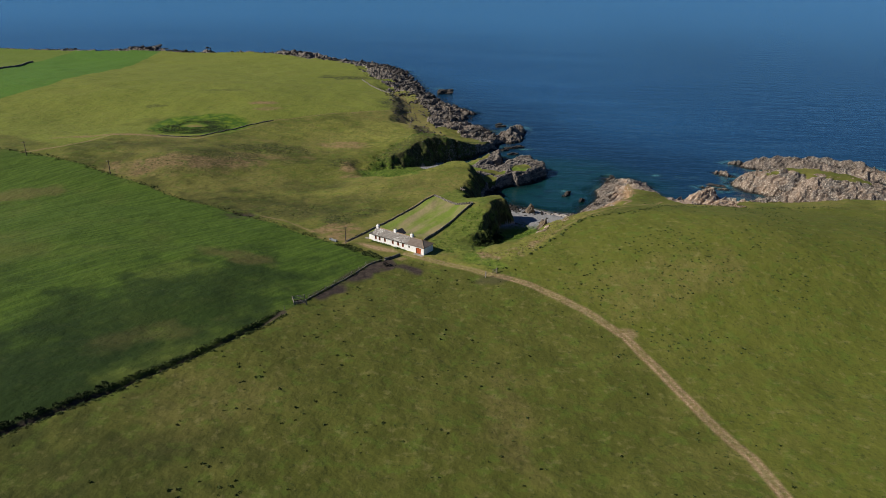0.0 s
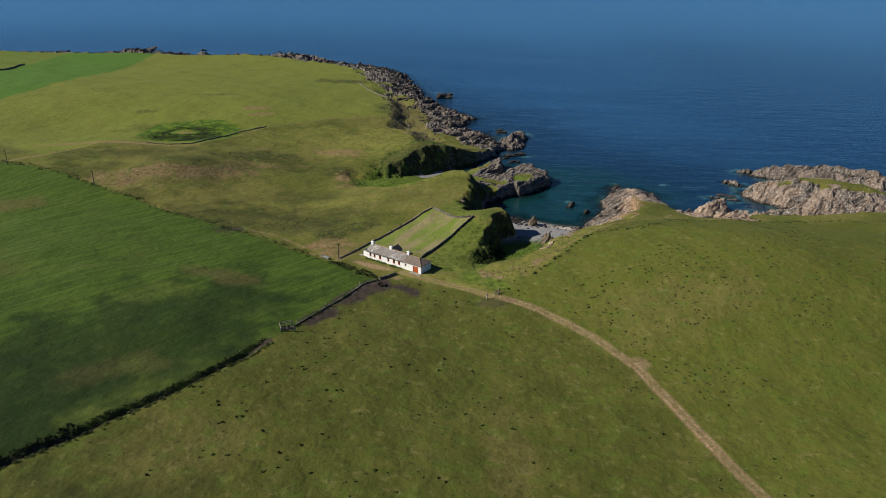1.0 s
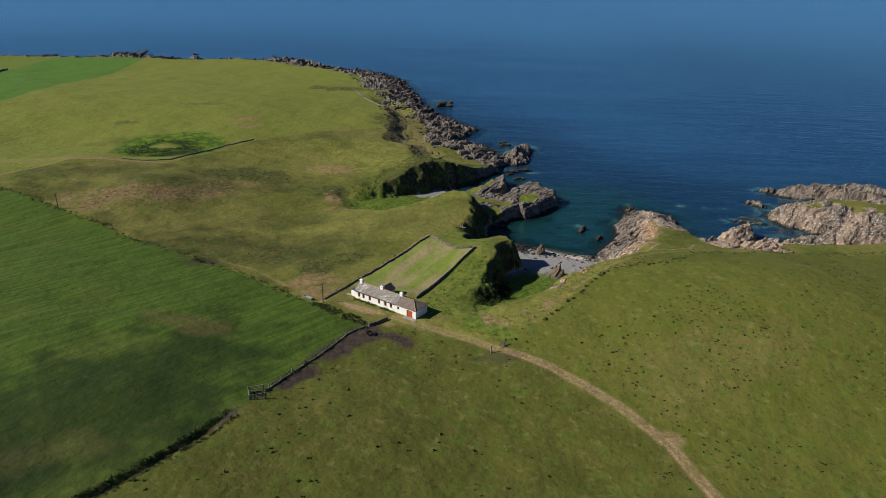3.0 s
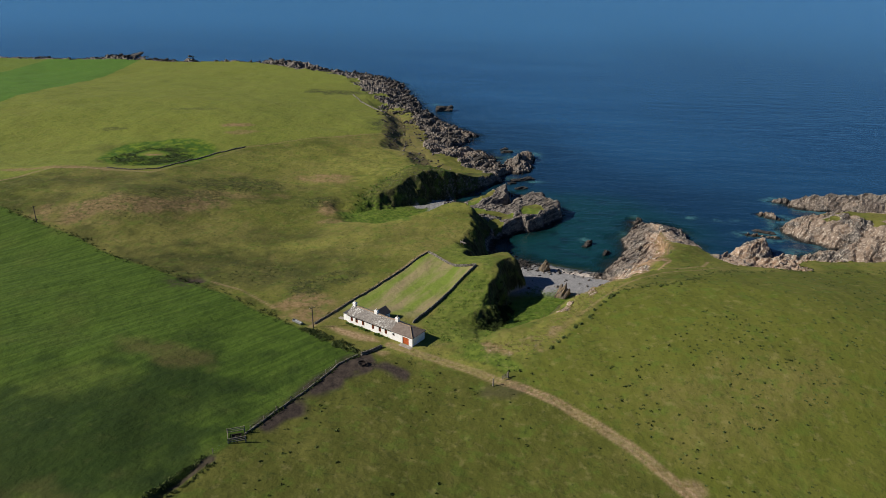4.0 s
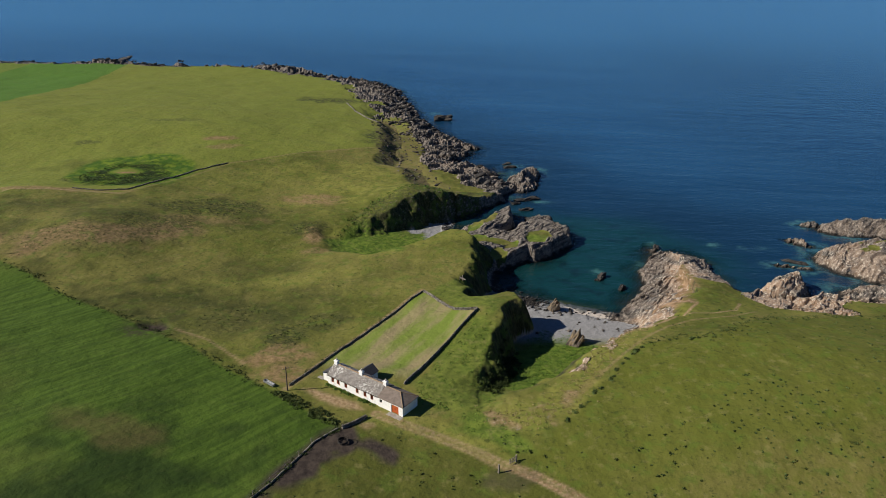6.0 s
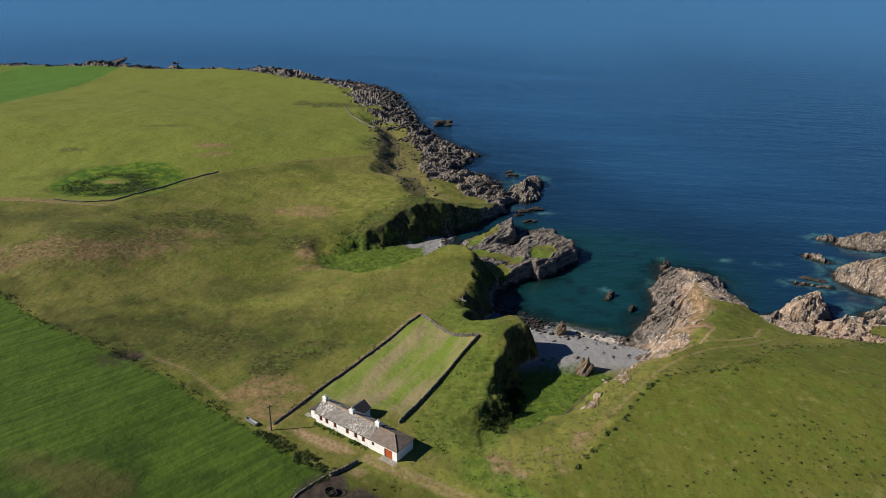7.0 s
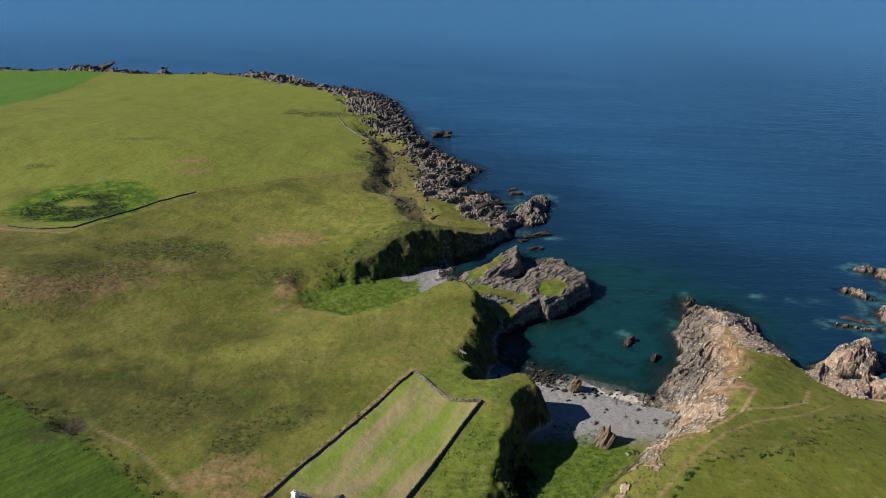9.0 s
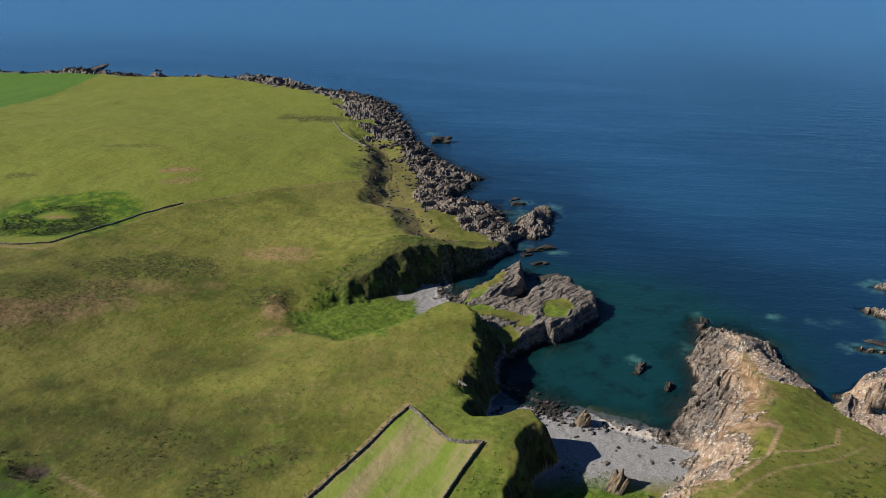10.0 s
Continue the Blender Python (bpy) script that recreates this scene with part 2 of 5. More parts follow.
    part = part * (1 - smooth(520, 540, y) * smooth(640, 600, y) * smooth(-0.1, 0.25, s * 1.3 - 0.8 + 0.5 * layers(x, y, 13, 3, 68)))
    part = part * (1 - field(TERRACE_TURF, x + 2.0 * layers(x, y, 6, 3, 48), y + 2.0 * layers(x, y, 6, 3, 49), 0.8, 1.0))
    rock = np.where(inside, np.maximum(rock, smooth(7, 2, d) * stony), np.maximum(rock, part))
    rock = np.where(inside, rock, rock * (1 - turf) * (1 - 0.9 * heath * smooth(52, 58, x) * smooth(94, 86, x) * smooth(250, 262, y)))
    # whale-backed rocks
    grassy_top = np.zeros(z.shape)
    for cx, cy, a, b, turn, h in BACKS:
        c, q = math.cos(radians(turn)), math.sin(radians(turn))
        wx, wy = x + 3.0 * layers(x, y, 13, 4, 23), y + 3.0 * layers(x, y, 13, 4, 33)
        u, v = ((wx - cx) * c + (wy - cy) * q) / a, (-(wx - cx) * q + (wy - cy) * c) / b
        r = np.sqrt(u * u + v * v)
        top = (h + 1.2) * (1 - np.clip(r, 0, 1.5) ** 2.6) - 1.2
        over = top > z
        z = np.where(over, top, z)
        rock = np.where(over, 1, rock)
        if h > 8.9:
            grassy_top = np.maximum(grassy_top, over * smooth(0.5, 0.3, r + 0.25 * layers(x, y, 6, 2, 71)))
    rock = np.clip(rock * (1 - 0.95 * grassy_top), 0, 1)
    z = z + rock * crag * np.where(z > 0.3, 1.0, 0.5) * (1.0 + 0.5 * shelf * (1 - tan)) * (1 - tan * (0.35 + 0.3 * smooth(0.12, 0.5, s))) * (1 - 0.5 * smooth(60, 50, x) * smooth(378, 365, y))
    z = z + beach * 0.06 * layers(x, y, 1.2, 2, 81)
    return z, rock, beach

# ---- materials ----
def node(tree, kind, x=0, **values):
    n = tree.nodes.new(kind)
    for key, value in values.items():
        if key in n.inputs:
            n.inputs[key].default_value = value
    return n


class Mat:
    """A small builder round one node material."""

    def __init__(self, name, rough=0.9, metal=0.0, spec=0.2):
        self.m = bpy.data.materials.new(name)
        self.m.use_nodes = True
        self.t = self.m.node_tree
        self.b = self.t.nodes["Principled BSDF"]
        self.b.inputs["Roughness"].default_value = rough
        self.b.inputs["Metallic"].default_value = metal
        self.b.inputs["Specular IOR Level"].default_value = spec
        geo = self.t.nodes.new("ShaderNodeNewGeometry")
        self.place, self.normal, self.island = geo.outputs["Position"], geo.outputs["Normal"], geo.outputs["Random Per Island"]
        self.chance = self.t.nodes.new("ShaderNodeObjectInfo").outputs["Random"]

    def link(self, a, b):
        self.t.links.new(a, b)

    def noise(self, scale, detail=4.0, stretch=None, rough=0.55, warp=0.0):
        n = node(self.t, "ShaderNodeTexNoise", Scale=scale, Detail=detail, Roughness=rough, Distortion=warp)
        if stretch:
            mp = self.t.nodes.new("ShaderNodeMapping")
            mp.vector_type = "TEXTURE"
            mp.inputs["Rotation"].default_value = (0, 0, radians(-stretch[0]))
            mp.inputs["Scale"].default_value = [1 / v for v in stretch[1:]]
            self.link(self.place, mp.inputs[0])
            self.link(mp.outputs[0], n.inputs["Vector"])
        else:
            self.link(self.place, n.inputs["Vector"])
        return n.outputs["Fac"]

    def cells(self, scale, feature="F1"):
        n = node(self.t, "ShaderNodeTexVoronoi", Scale=scale)
        n.feature = feature
        self.link(self.place, n.inputs["Vector"])
        return n.outputs["Distance"]

    def attr(self, name):
        a = self.t.nodes.new("ShaderNodeAttribute")
        a.attribute_name = name
        return a.outputs["Fac"]

    def span(self, v, lo, hi, a=0.0, b=1.0):
        n = self.t.nodes.new("ShaderNodeMapRange")
        n.interpolation_type = "SMOOTHSTEP"
        for k, w in zip(("From Min", "From Max", "To Min", "To Max"), (lo, hi, a, b)):
            n.inputs[k].default_value = w
        self.link(v, n.inputs["Value"])
        return n.outputs[0]

    def sum(self, a, b, how="MULTIPLY"):
        n = self.t.nodes.new("ShaderNodeMath")
        n.operation = how
        for k, v in enumerate((a, b)):
            if isinstance(v, (int, float)):
                n.inputs[k].default_value = v
            else:
                self.link(v, n.inputs[k])
        return n.outputs[0]

    def mix(self, a, b, f, how="MIX"):
        n = self.t.nodes.new("ShaderNodeMix")
        n.data_type, n.blend_type = "RGBA", how
        for k, v in ((6, a), (7, b), (0, f)):
            if isinstance(v, tuple):
                n.inputs[k].default_value = (*v, 1)
            elif isinstance(v, (int, float)):
                n.inputs[k].default_value = v
            else:
                self.link(v, n.inputs[k])
        return n.outputs[2]

    def bump(self, height, strength=0.5, distance=0.1):
        n = node(self.t, "ShaderNodeBump", Strength=strength, Distance=distance)
        self.link(height, n.inputs["Height"])
        self.link(n.outputs[0], self.b.inputs["Normal"])

    def done(self, colour):
        if isinstance(colour, tuple):
            self.b.inputs["Base Color"].default_value = (*colour, 1)
        else:
            self.link(colour, self.b.inputs["Base Color"])
        return self.m


def rock_colour(w):
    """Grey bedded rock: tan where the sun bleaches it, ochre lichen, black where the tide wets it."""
    beds = w.noise(1.3, 7, stretch=(-50, 0.16, 1.0, 0.7), rough=0.68, warp=0.3)
    c = w.mix((0.045, 0.042, 0.040), (0.22, 0.195, 0.17), w.span(beds, 0.36, 0.64))
    c = w.mix(c, (0.40, 0.285, 0.20), w.sum(w.span(w.noise(0.12, 4), 0.36, 0.55, 0, 0.85), w.sum(0.06, w.attr("tan"), "ADD")))
    c = w.mix(c, (0.58, 0.51, 0.42), w.sum(w.span(w.noise(1.2, 7, rough=0.75), 0.52, 0.60), w.sum(0.3, w.attr("tan"), "ADD")))
    c = w.mix(c, (0.26, 0.155, 0.085), w.sum(w.span(w.noise(0.35, 5), 0.54, 0.68, 0, 0.7), w.attr("tan")))
    c = w.mix(c, (0.20, 0.15, 0.05), w.span(w.noise(0.9, 4), 0.62, 0.78, 0, 0.6))
    c = w.mix(c, (0.05, 0.046, 0.042), w.span(w.noise(2.2, 5), 0.56, 0.75, 0, 0.6))
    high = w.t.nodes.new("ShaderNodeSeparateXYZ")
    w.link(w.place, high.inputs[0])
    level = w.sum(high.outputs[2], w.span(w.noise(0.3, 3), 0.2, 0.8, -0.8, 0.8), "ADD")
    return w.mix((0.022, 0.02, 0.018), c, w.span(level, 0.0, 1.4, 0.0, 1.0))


def ground_material():
    w = Mat("turf_rock_and_earth", 0.95, 0.0, 0.15)
    wide, mid, fine = w.noise(0.012, 4), w.noise(0.09, 5), w.noise(0.7, 6, rough=0.65)
    tuft = w.noise(1.6, 5, rough=0.7)
    grass = w.mix((0.076, 0.086, 0.015), (0.130, 0.137, 0.026), w.span(mid, 0.35, 0.65))
    grass = w.mix(grass, (0.165, 0.152, 0.040), w.span(w.noise(0.022, 5, rough=0.6), 0.42, 0.60, 0, 0.75))
    grass = w.mix(grass, (0.175, 0.150, 0.05), w.sum(w.span(w.noise(0.16, 5), 0.54, 0.72), 0.55))
    grass = w.mix(grass, (0.073, 0.081, 0.014), w.sum(w.attr("grazed"), w.span(w.noise(0.11, 6, rough=0.65), 0.36, 0.62, 0.55, 0.95)))
    grass = w.mix(grass, (0.094, 0.106, 0.016), w.sum(w.attr("east"), w.span(w.noise(0.1, 6, rough=0.65), 0.35, 0.65, 0.98, 0.7)))
    grass = w.mix(grass, (0.160, 0.186, 0.031), w.sum(w.attr("hill"), w.span(w.noise(0.08, 5), 0.3, 0.7, 0.95, 0.7)))
    grass = w.mix(grass, (0.034, 0.042, 0.009), w.sum(w.attr("dark_turf"), w.span(w.noise(0.12, 6, rough=0.65), 0.3, 0.65, 0.95, 0.5)))
    grass = w.mix(grass, (0.215, 0.215, 0.046), w.sum(w.attr("pale"), w.span(w.noise(0.2, 6, rough=0.65), 0.3, 0.65, 0.9, 0.3)))
    dry = w.mix((0.17, 0.115, 0.05), (0.29, 0.195, 0.10), w.span(fine, 0.3, 0.7))
    grass = w.mix(grass, dry, w.sum(w.attr("dry"), w.span(fine, 0.2, 0.5)))
    rows = w.noise(0.8, 4, stretch=(-52, 0.05, 1.0, 1.0))
    crop = w.mix((0.040, 0.074, 0.008), (0.066, 0.112, 0.013), w.span(rows, 0.34, 0.66))
    crop = w.mix(crop, (0.105, 0.115, 0.026), w.span(w.noise(0.02, 4), 0.5, 0.7, 0, 0.6))
    # shading of the slope that falls away, painted as darker crop
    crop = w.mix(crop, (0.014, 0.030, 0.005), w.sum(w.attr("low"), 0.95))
    crop = w.mix(crop, (0.125, 0.098, 0.036), w.sum(w.attr("dry"), w.span(fine, 0.2, 0.55, 0.3, 0.85)))
    grass = w.mix(grass, crop, w.attr("crop"))
    grass = w.mix(grass, (0.072, 0.155, 0.02), w.attr("bright"))
    lush = w.mix((0.052, 0.098, 0.011), (0.140, 0.192, 0.027), w.span(w.noise(0.5, 6, rough=0.7), 0.35, 0.65))
    grass = w.mix(grass, lush, w.attr("lush"))
    lawn = w.mix((0.15, 0.20, 0.034), (0.26, 0.215, 0.11), w.span(w.noise(0.2, 4, stretch=(-61, 0.22, 1.0, 1.0)), 0.36, 0.64))
    grass = w.mix(grass, lawn, w.attr("lawn"))
    # rush beds; the same dark tone also paints shade on the inlet's north wall
    grass = w.mix(grass, (0.05, 0.056, 0.02), w.sum(w.attr("rush"), w.span(w.noise(0.6, 5, rough=0.65), 0.36, 0.55)))
    bog = w.mix((0.040, 0.092, 0.008), (0.135, 0.19, 0.016), w.span(w.noise(0.22, 5, rough=0.65), 0.4, 0.66))
    grass = w.mix(grass, bog, w.attr("bog"))
    grass = w.mix(grass, (0.018, 0.034, 0.008), w.sum(w.attr("sedge"), w.span(w.noise(0.5, 5, rough=0.7), 0.36, 0.5)))
    steep = w.mix((0.020, 0.026, 0.009), (0.075, 0.072, 0.032), w.span(w.noise(1.0, 6, stretch=(0, 1.0, 1.0, 0.25), rough=0.7), 0.38, 0.66))
    steep = w.mix(steep, (0.055, 0.082, 0.016), w.span(w.noise(0.28, 5), 0.5, 0.62))
    grass = w.mix(grass, steep, w.attr("cliff"))
    speck = w.noise(0.8, 5, rough=0.68)
    calm = w.sum(1.0, w.sum(w.sum(w.sum(w.attr("crop"), w.attr("lawn"), "ADD"), 0.85), w.sum(w.sum(w.attr("hill"), 0.4), w.sum(w.attr("dark_turf"), 0.35), "ADD"), "ADD"), "SUBTRACT")
    vivid = w.sum(w.span(w.noise(0.26, 5, rough=0.6), 0.5, 0.66, 0, 0.5), calm)
    grass = w.mix(grass, (0.085, 0.128, 0.018), vivid)
    straw = w.sum(w.span(w.noise(0.42, 5, rough=0.62), 0.54, 0.70, 0, 0.32), calm)
    grass = w.mix(grass, (0.235, 0.205, 0.080), straw)
    grass = w.mix(grass, (0.028, 0.040, 0.010), w.sum(w.span(speck, 0.54, 0.70, 0, 0.6), calm))
    grass = w.mix(grass, (0.042, 0.062, 0.012), w.sum(w.span(w.noise(0.34, 5, rough=0.7), 0.56, 0.70, 0, 0.45), calm))
    brown = w.mix((0.17, 0.105, 0.055), (0.31, 0.205, 0.125), w.span(w.noise(0.5, 5, rough=0.65), 0.35, 0.62))
    brown = w.mix(brown, (0.44, 0.37, 0.30), w.span(w.noise(0.8, 6, rough=0.75), 0.56, 0.63))
    grass = w.mix(grass, brown, w.sum(w.attr("heath"), w.span(w.noise(0.3, 4), 0.28, 0.5)))
    mud = w.mix((0.034, 0.026, 0.022), (0.068, 0.052, 0.041), w.span(fine, 0.3, 0.7))
    c = w.mix(grass, mud, w.sum(w.attr("mud"), w.span(mid, 0.2, 0.45)))
    trod = w.mix((0.235, 0.15, 0.082), (0.39, 0.275, 0.17), w.span(w.noise(1.3, 5), 0.3, 0.7))
    c = w.mix(c, trod, w.sum(w.attr("track"), w.span(fine, 0.2, 0.5)))
    pebble = w.mix((0.15, 0.15, 0.155), (0.34, 0.335, 0.33), w.span(w.noise(3.0, 6, rough=0.75), 0.32, 0.68))
    pebble = w.mix(pebble, (0.52, 0.46, 0.40), w.attr("sand"))
    pebble = w.mix(pebble, (0.06, 0.055, 0.045), w.span(w.noise(0.5, 5), 0.62, 0.72, 0, 0.8))
    c = w.mix(c, pebble, w.attr("beach"))
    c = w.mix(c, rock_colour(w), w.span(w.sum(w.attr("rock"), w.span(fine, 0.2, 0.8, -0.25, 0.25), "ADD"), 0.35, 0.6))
    beds = w.noise(0.75, 8, stretch=(-55, 0.25, 1.0, 0.8), rough=0.65, warp=0.5)
    relief = w.sum(w.sum(w.sum(w.noise(0.5, 4, rough=0.55), 0.36), w.sum(speck, 0.08), "ADD"), w.sum(w.sum(w.attr("rock"), beds), 1.3), "ADD")
    w.bump(relief, 1.0, 1.0)
    return w.done(c)


def loose_rock_material(name="shore_rock"):
    w = Mat(name, 0.9, 0, 0.2)
    w.bump(w.noise(1.6, 6, rough=0.7), 0.9, 0.35)
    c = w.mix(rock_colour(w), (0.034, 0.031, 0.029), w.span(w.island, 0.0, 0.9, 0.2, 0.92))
    return w.done(c)


def water_material():
    w = Mat("sea_water", 0.22, 0, 0.5)
    w.b.inputs["IOR"].default_value = 1.333
    deep = w.attr("depth")
    swell = w.noise(0.02, 3, stretch=(8, 0.25, 1.0, 1.0))
    blue = w.mix((0.011, 0.060, 0.142), (0.018, 0.082, 0.182), w.span(swell, 0.35, 0.65))
    shallow = w.mix((0.005, 0.026, 0.056), w.mix((0.005, 0.038, 0.040), (0.004, 0.022, 0.024), w.span(w.noise(0.13, 5, rough=0.65), 0.5, 0.66)), w.attr("cove"))
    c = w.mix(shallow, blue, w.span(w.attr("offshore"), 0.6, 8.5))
    # haze and grazing sky reflection far out, put into the water colour
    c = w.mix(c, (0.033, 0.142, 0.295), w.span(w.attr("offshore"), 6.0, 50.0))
    # weaker sky reflection towards the east, painted in as darker blue
    c = w.mix(c, (0.006, 0.034, 0.072), w.sum(w.attr("dim_reflection"), 0.6))
    foam = w.sum(w.attr("foam"), w.span(w.noise(0.35, 5, rough=0.6), 0.3, 0.65))
    c = w.mix(c, (0.09, 0.24, 0.22), w.sum(foam, 0.8))
    w.link(w.span(deep, 0.0, 2.6, 0.35, 1.0), w.b.inputs["Alpha"])
    ripple = w.sum(w.sum(w.noise(0.10, 4, stretch=(6, 0.35, 1.0, 1.0)), 1.0), w.sum(w.noise(0.55, 4, stretch=(-10, 0.5, 1.0, 1.0)), 0.35), "ADD")
    w.bump(ripple, 0.5, 1.2)
    return w.done(c)


def plain(name, a, b, rough=0.8, scale=2.0, metal=0.0, bump=0.2, spec=0.3, stains=None):
    w = Mat(name, rough, metal, spec)
    n = w.noise(scale, 5)
    c = w.mix(a, b, w.span(n, 0.3, 0.7))
    if stains:
        c = w.mix(c, stains, w.span(w.noise(scale * 0.35, 6, rough=0.7), 0.56, 0.7))
    w.bump(w.noise(scale * 3, 4), bump, 0.03)
    return w.done(c)


def leaf_material(name, a, b):
    w = Mat(name, 0.8, 0, 0.15)
    c = w.mix(a, b, w.island)
    c = w.mix(c, (0.02, 0.03, 0.008), w.span(w.noise(1.1, 4), 0.5, 0.75, 0, 0.6))
    return w.done(c)


def slab_material():
    w = Mat("ochre_bedded_rock", 0.9, 0, 0.2)
    beds = w.noise(2.2, 6, stretch=(-35, 0.3, 1.0, 0.12), rough=0.65)
    c = w.mix((0.06, 0.05, 0.04), (0.25, 0.185, 0.11), w.span(beds, 0.4, 0.62))
    c = w.mix(c, (0.16, 0.14, 0.12), w.span(w.noise(0.9, 4), 0.48, 0.6, 0, 0.8))
    w.bump(beds, 1.0, 0.4)
    return w.done(c)


SLAB = slab_material()
TURF = ground_material()
ROCK = loose_rock_material()
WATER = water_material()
WHITE = plain("whitewashed_harling", (0.74, 0.73, 0.70), (0.84, 0.83, 0.80), 0.9, 1.4, bump=0.35, stains=(0.62, 0.60, 0.55))
def lichened_slate():
    w = Mat("lichened_slate", 0.8, 0, 0.3)
    c = w.mix((0.14, 0.125, 0.112), (0.24, 0.215, 0.19), w.span(w.noise(1.3, 5), 0.3, 0.7))
    c = w.mix(c, (0.56, 0.55, 0.51), w.sum(w.span(w.noise(2.6, 5, rough=0.7), 0.5, 0.6), w.span(w.noise(0.22, 3), 0.42, 0.58, 0.15, 1.0)))
    w.bump(w.noise(4, 4), 0.5, 0.03)
    return w.done(c)


SLATE_OLD = lichened_slate()
SLATE = plain("grey_slate", (0.135, 0.105, 0.085), (0.20, 0.16, 0.13), 0.7, 1.6, bump=0.4)
SLATE_DARK = plain("dark_slate", (0.055, 0.052, 0.055), (0.085, 0.078, 0.075), 0.65, 1.6, bump=0.4)
RIDGE = plain("ochre_ridge_tile", (0.22, 0.15, 0.085), (0.30, 0.21, 0.13), 0.85, 3)
RUST_PAINT = plain("red_brown_paint", (0.22, 0.055, 0.02), (0.30, 0.08, 0.03), 0.55, 3, bump=0.1)
DOOR_PAINT = plain("orange_red_paint", (0.36, 0.075, 0.02), (0.44, 0.10, 0.03), 0.5, 3, bump=0.1)
GLASS = Mat("window_glass", 0.05, 0, 0.5).done((0.015, 0.017, 0.02))
WOOD = plain("weathered_timber", (0.16, 0.135, 0.11), (0.27, 0.235, 0.195), 0.9, 4, bump=0.5)
POLE_WOOD = plain("tarred_pole", (0.07, 0.055, 0.045), (0.12, 0.095, 0.075), 0.85, 4)
METAL = plain("galvanised_metal", (0.28, 0.29, 0.30), (0.38, 0.39, 0.40), 0.5, 3, metal=0.6)
DARK_METAL = plain("rusty_dark_metal", (0.03, 0.028, 0.026), (0.06, 0.045, 0.035), 0.7, 3, metal=0.3)
CONCRETE = plain("rough_concrete", (0.24, 0.22, 0.20), (0.34, 0.31, 0.27), 0.9, 2)
POT = plain("buff_clay_pot", (0.45, 0.40, 0.33), (0.55, 0.49, 0.40), 0.8, 5)
RUSH = leaf_material("rush_blades", (0.036, 0.054, 0.014), (0.085, 0.108, 0.028))
BRACKEN = leaf_material("green_scrub_leaves", (0.045, 0.10, 0.012), (0.10, 0.17, 0.03))
LEAF_LIGHT = leaf_material("nettle_leaves", (0.075, 0.145, 0.018), (0.15, 0.22, 0.04))
BUSH_LEAF = leaf_material("field_bush_leaves", (0.045, 0.070, 0.018), (0.10, 0.135, 0.042))
STRAW_BLADES = leaf_material("dry_grass_blades", (0.20, 0.18, 0.06), (0.34, 0.28, 0.13))
GORSE = leaf_material("dark_gorse_leaves", (0.018, 0.030, 0.008), (0.05, 0.07, 0.018))
HEDGE_LEAF = leaf_material("hawthorn_leaves", (0.032, 0.052, 0.012), (0.09, 0.115, 0.034))


def stone_material():
    w = Mat("dry_stone", 0.92, 0, 0.2)
    c = w.mix((0.07, 0.065, 0.055), (0.24, 0.215, 0.18), w.island)
    c = w.mix(c, (0.42, 0.41, 0.36), w.span(w.noise(1.8, 5), 0.58, 0.72, 0, 0.8))
    w.bump(w.noise(7, 5), 0.5, 0.05)
    return w.done(c)


STONE = stone_material()


# ---- building helpers ----
def mesh_of(name, verts, faces, material, shade=False):
    me = bpy.data.meshes.new(name)
    me.from_pydata([tuple(v) for v in verts], [], [tuple(f) for f in faces])
    me.materials.append(material)
    if shade:
        me.shade_smooth()
    return me


def thing(name, label, category, place, group="", kind=""):
    ob = new(name)
    ob.matrix_world = place
    return tagged(ob, label, category, group, kind)


def part(name, bm, material, parent=None, label="", smooth_shade=False, m=None):
    me = bpy.data.meshes.new(name)
    if not isinstance(bm, bmesh.types.BMesh):
        raise TypeError(name)
    bmesh.ops.recalc_face_normals(bm, faces=bm.faces)
    bm.to_mesh(me)
    bm.free()
    me.materials.append(material)
    if smooth_shade:
        me.shade_smooth()
    ob = new(name, me)
    if parent:
        ob.parent = parent
    if m is not None:
        ob.matrix_basis = m
    return tagged(ob, label)


def block(lo, hi, bevel=0.0):
    bm = bmesh.new()
    bmesh.ops.create_cube(bm, size=1.0)
    for v in bm.verts:
        v.co = Vector([lo[k] + (v.co[k] + 0.5) * (hi[k] - lo[k]) for k in range(3)])
    if bevel:
        bmesh.ops.bevel(bm, geom=bm.edges[:], offset=bevel, segments=1, affect="EDGES")
    return bm


def join(*meshes):
    out = bmesh.new()
    for bm in meshes:
        me = bpy.data.meshes.new("join")
        bm.to_mesh(me)
        bm.free()
        out.from_mesh(me)
        bpy.data.meshes.remove(me)
    return out


def prism(points, axis, lo, hi):
    """A solid with that outline (pairs in the two other axes), from lo to hi along the axis."""
    bm = bmesh.new()
    ends = []
    for at in (lo, hi):
        row = []
        for a, b in points:
            co = {0: (at, a, b), 1: (a, at, b), 2: (a, b, at)}[axis]
            row.append(bm.verts.new(co))
        ends.append(row)
    n = len(points)
    bm.faces.new(ends[0])
    bm.faces.new(ends[1][::-1])
    for k in range(n):
        bm.faces.new((ends[0][k], ends[1][k], ends[1][(k + 1) % n], ends[0][(k + 1) % n]))
    return bm


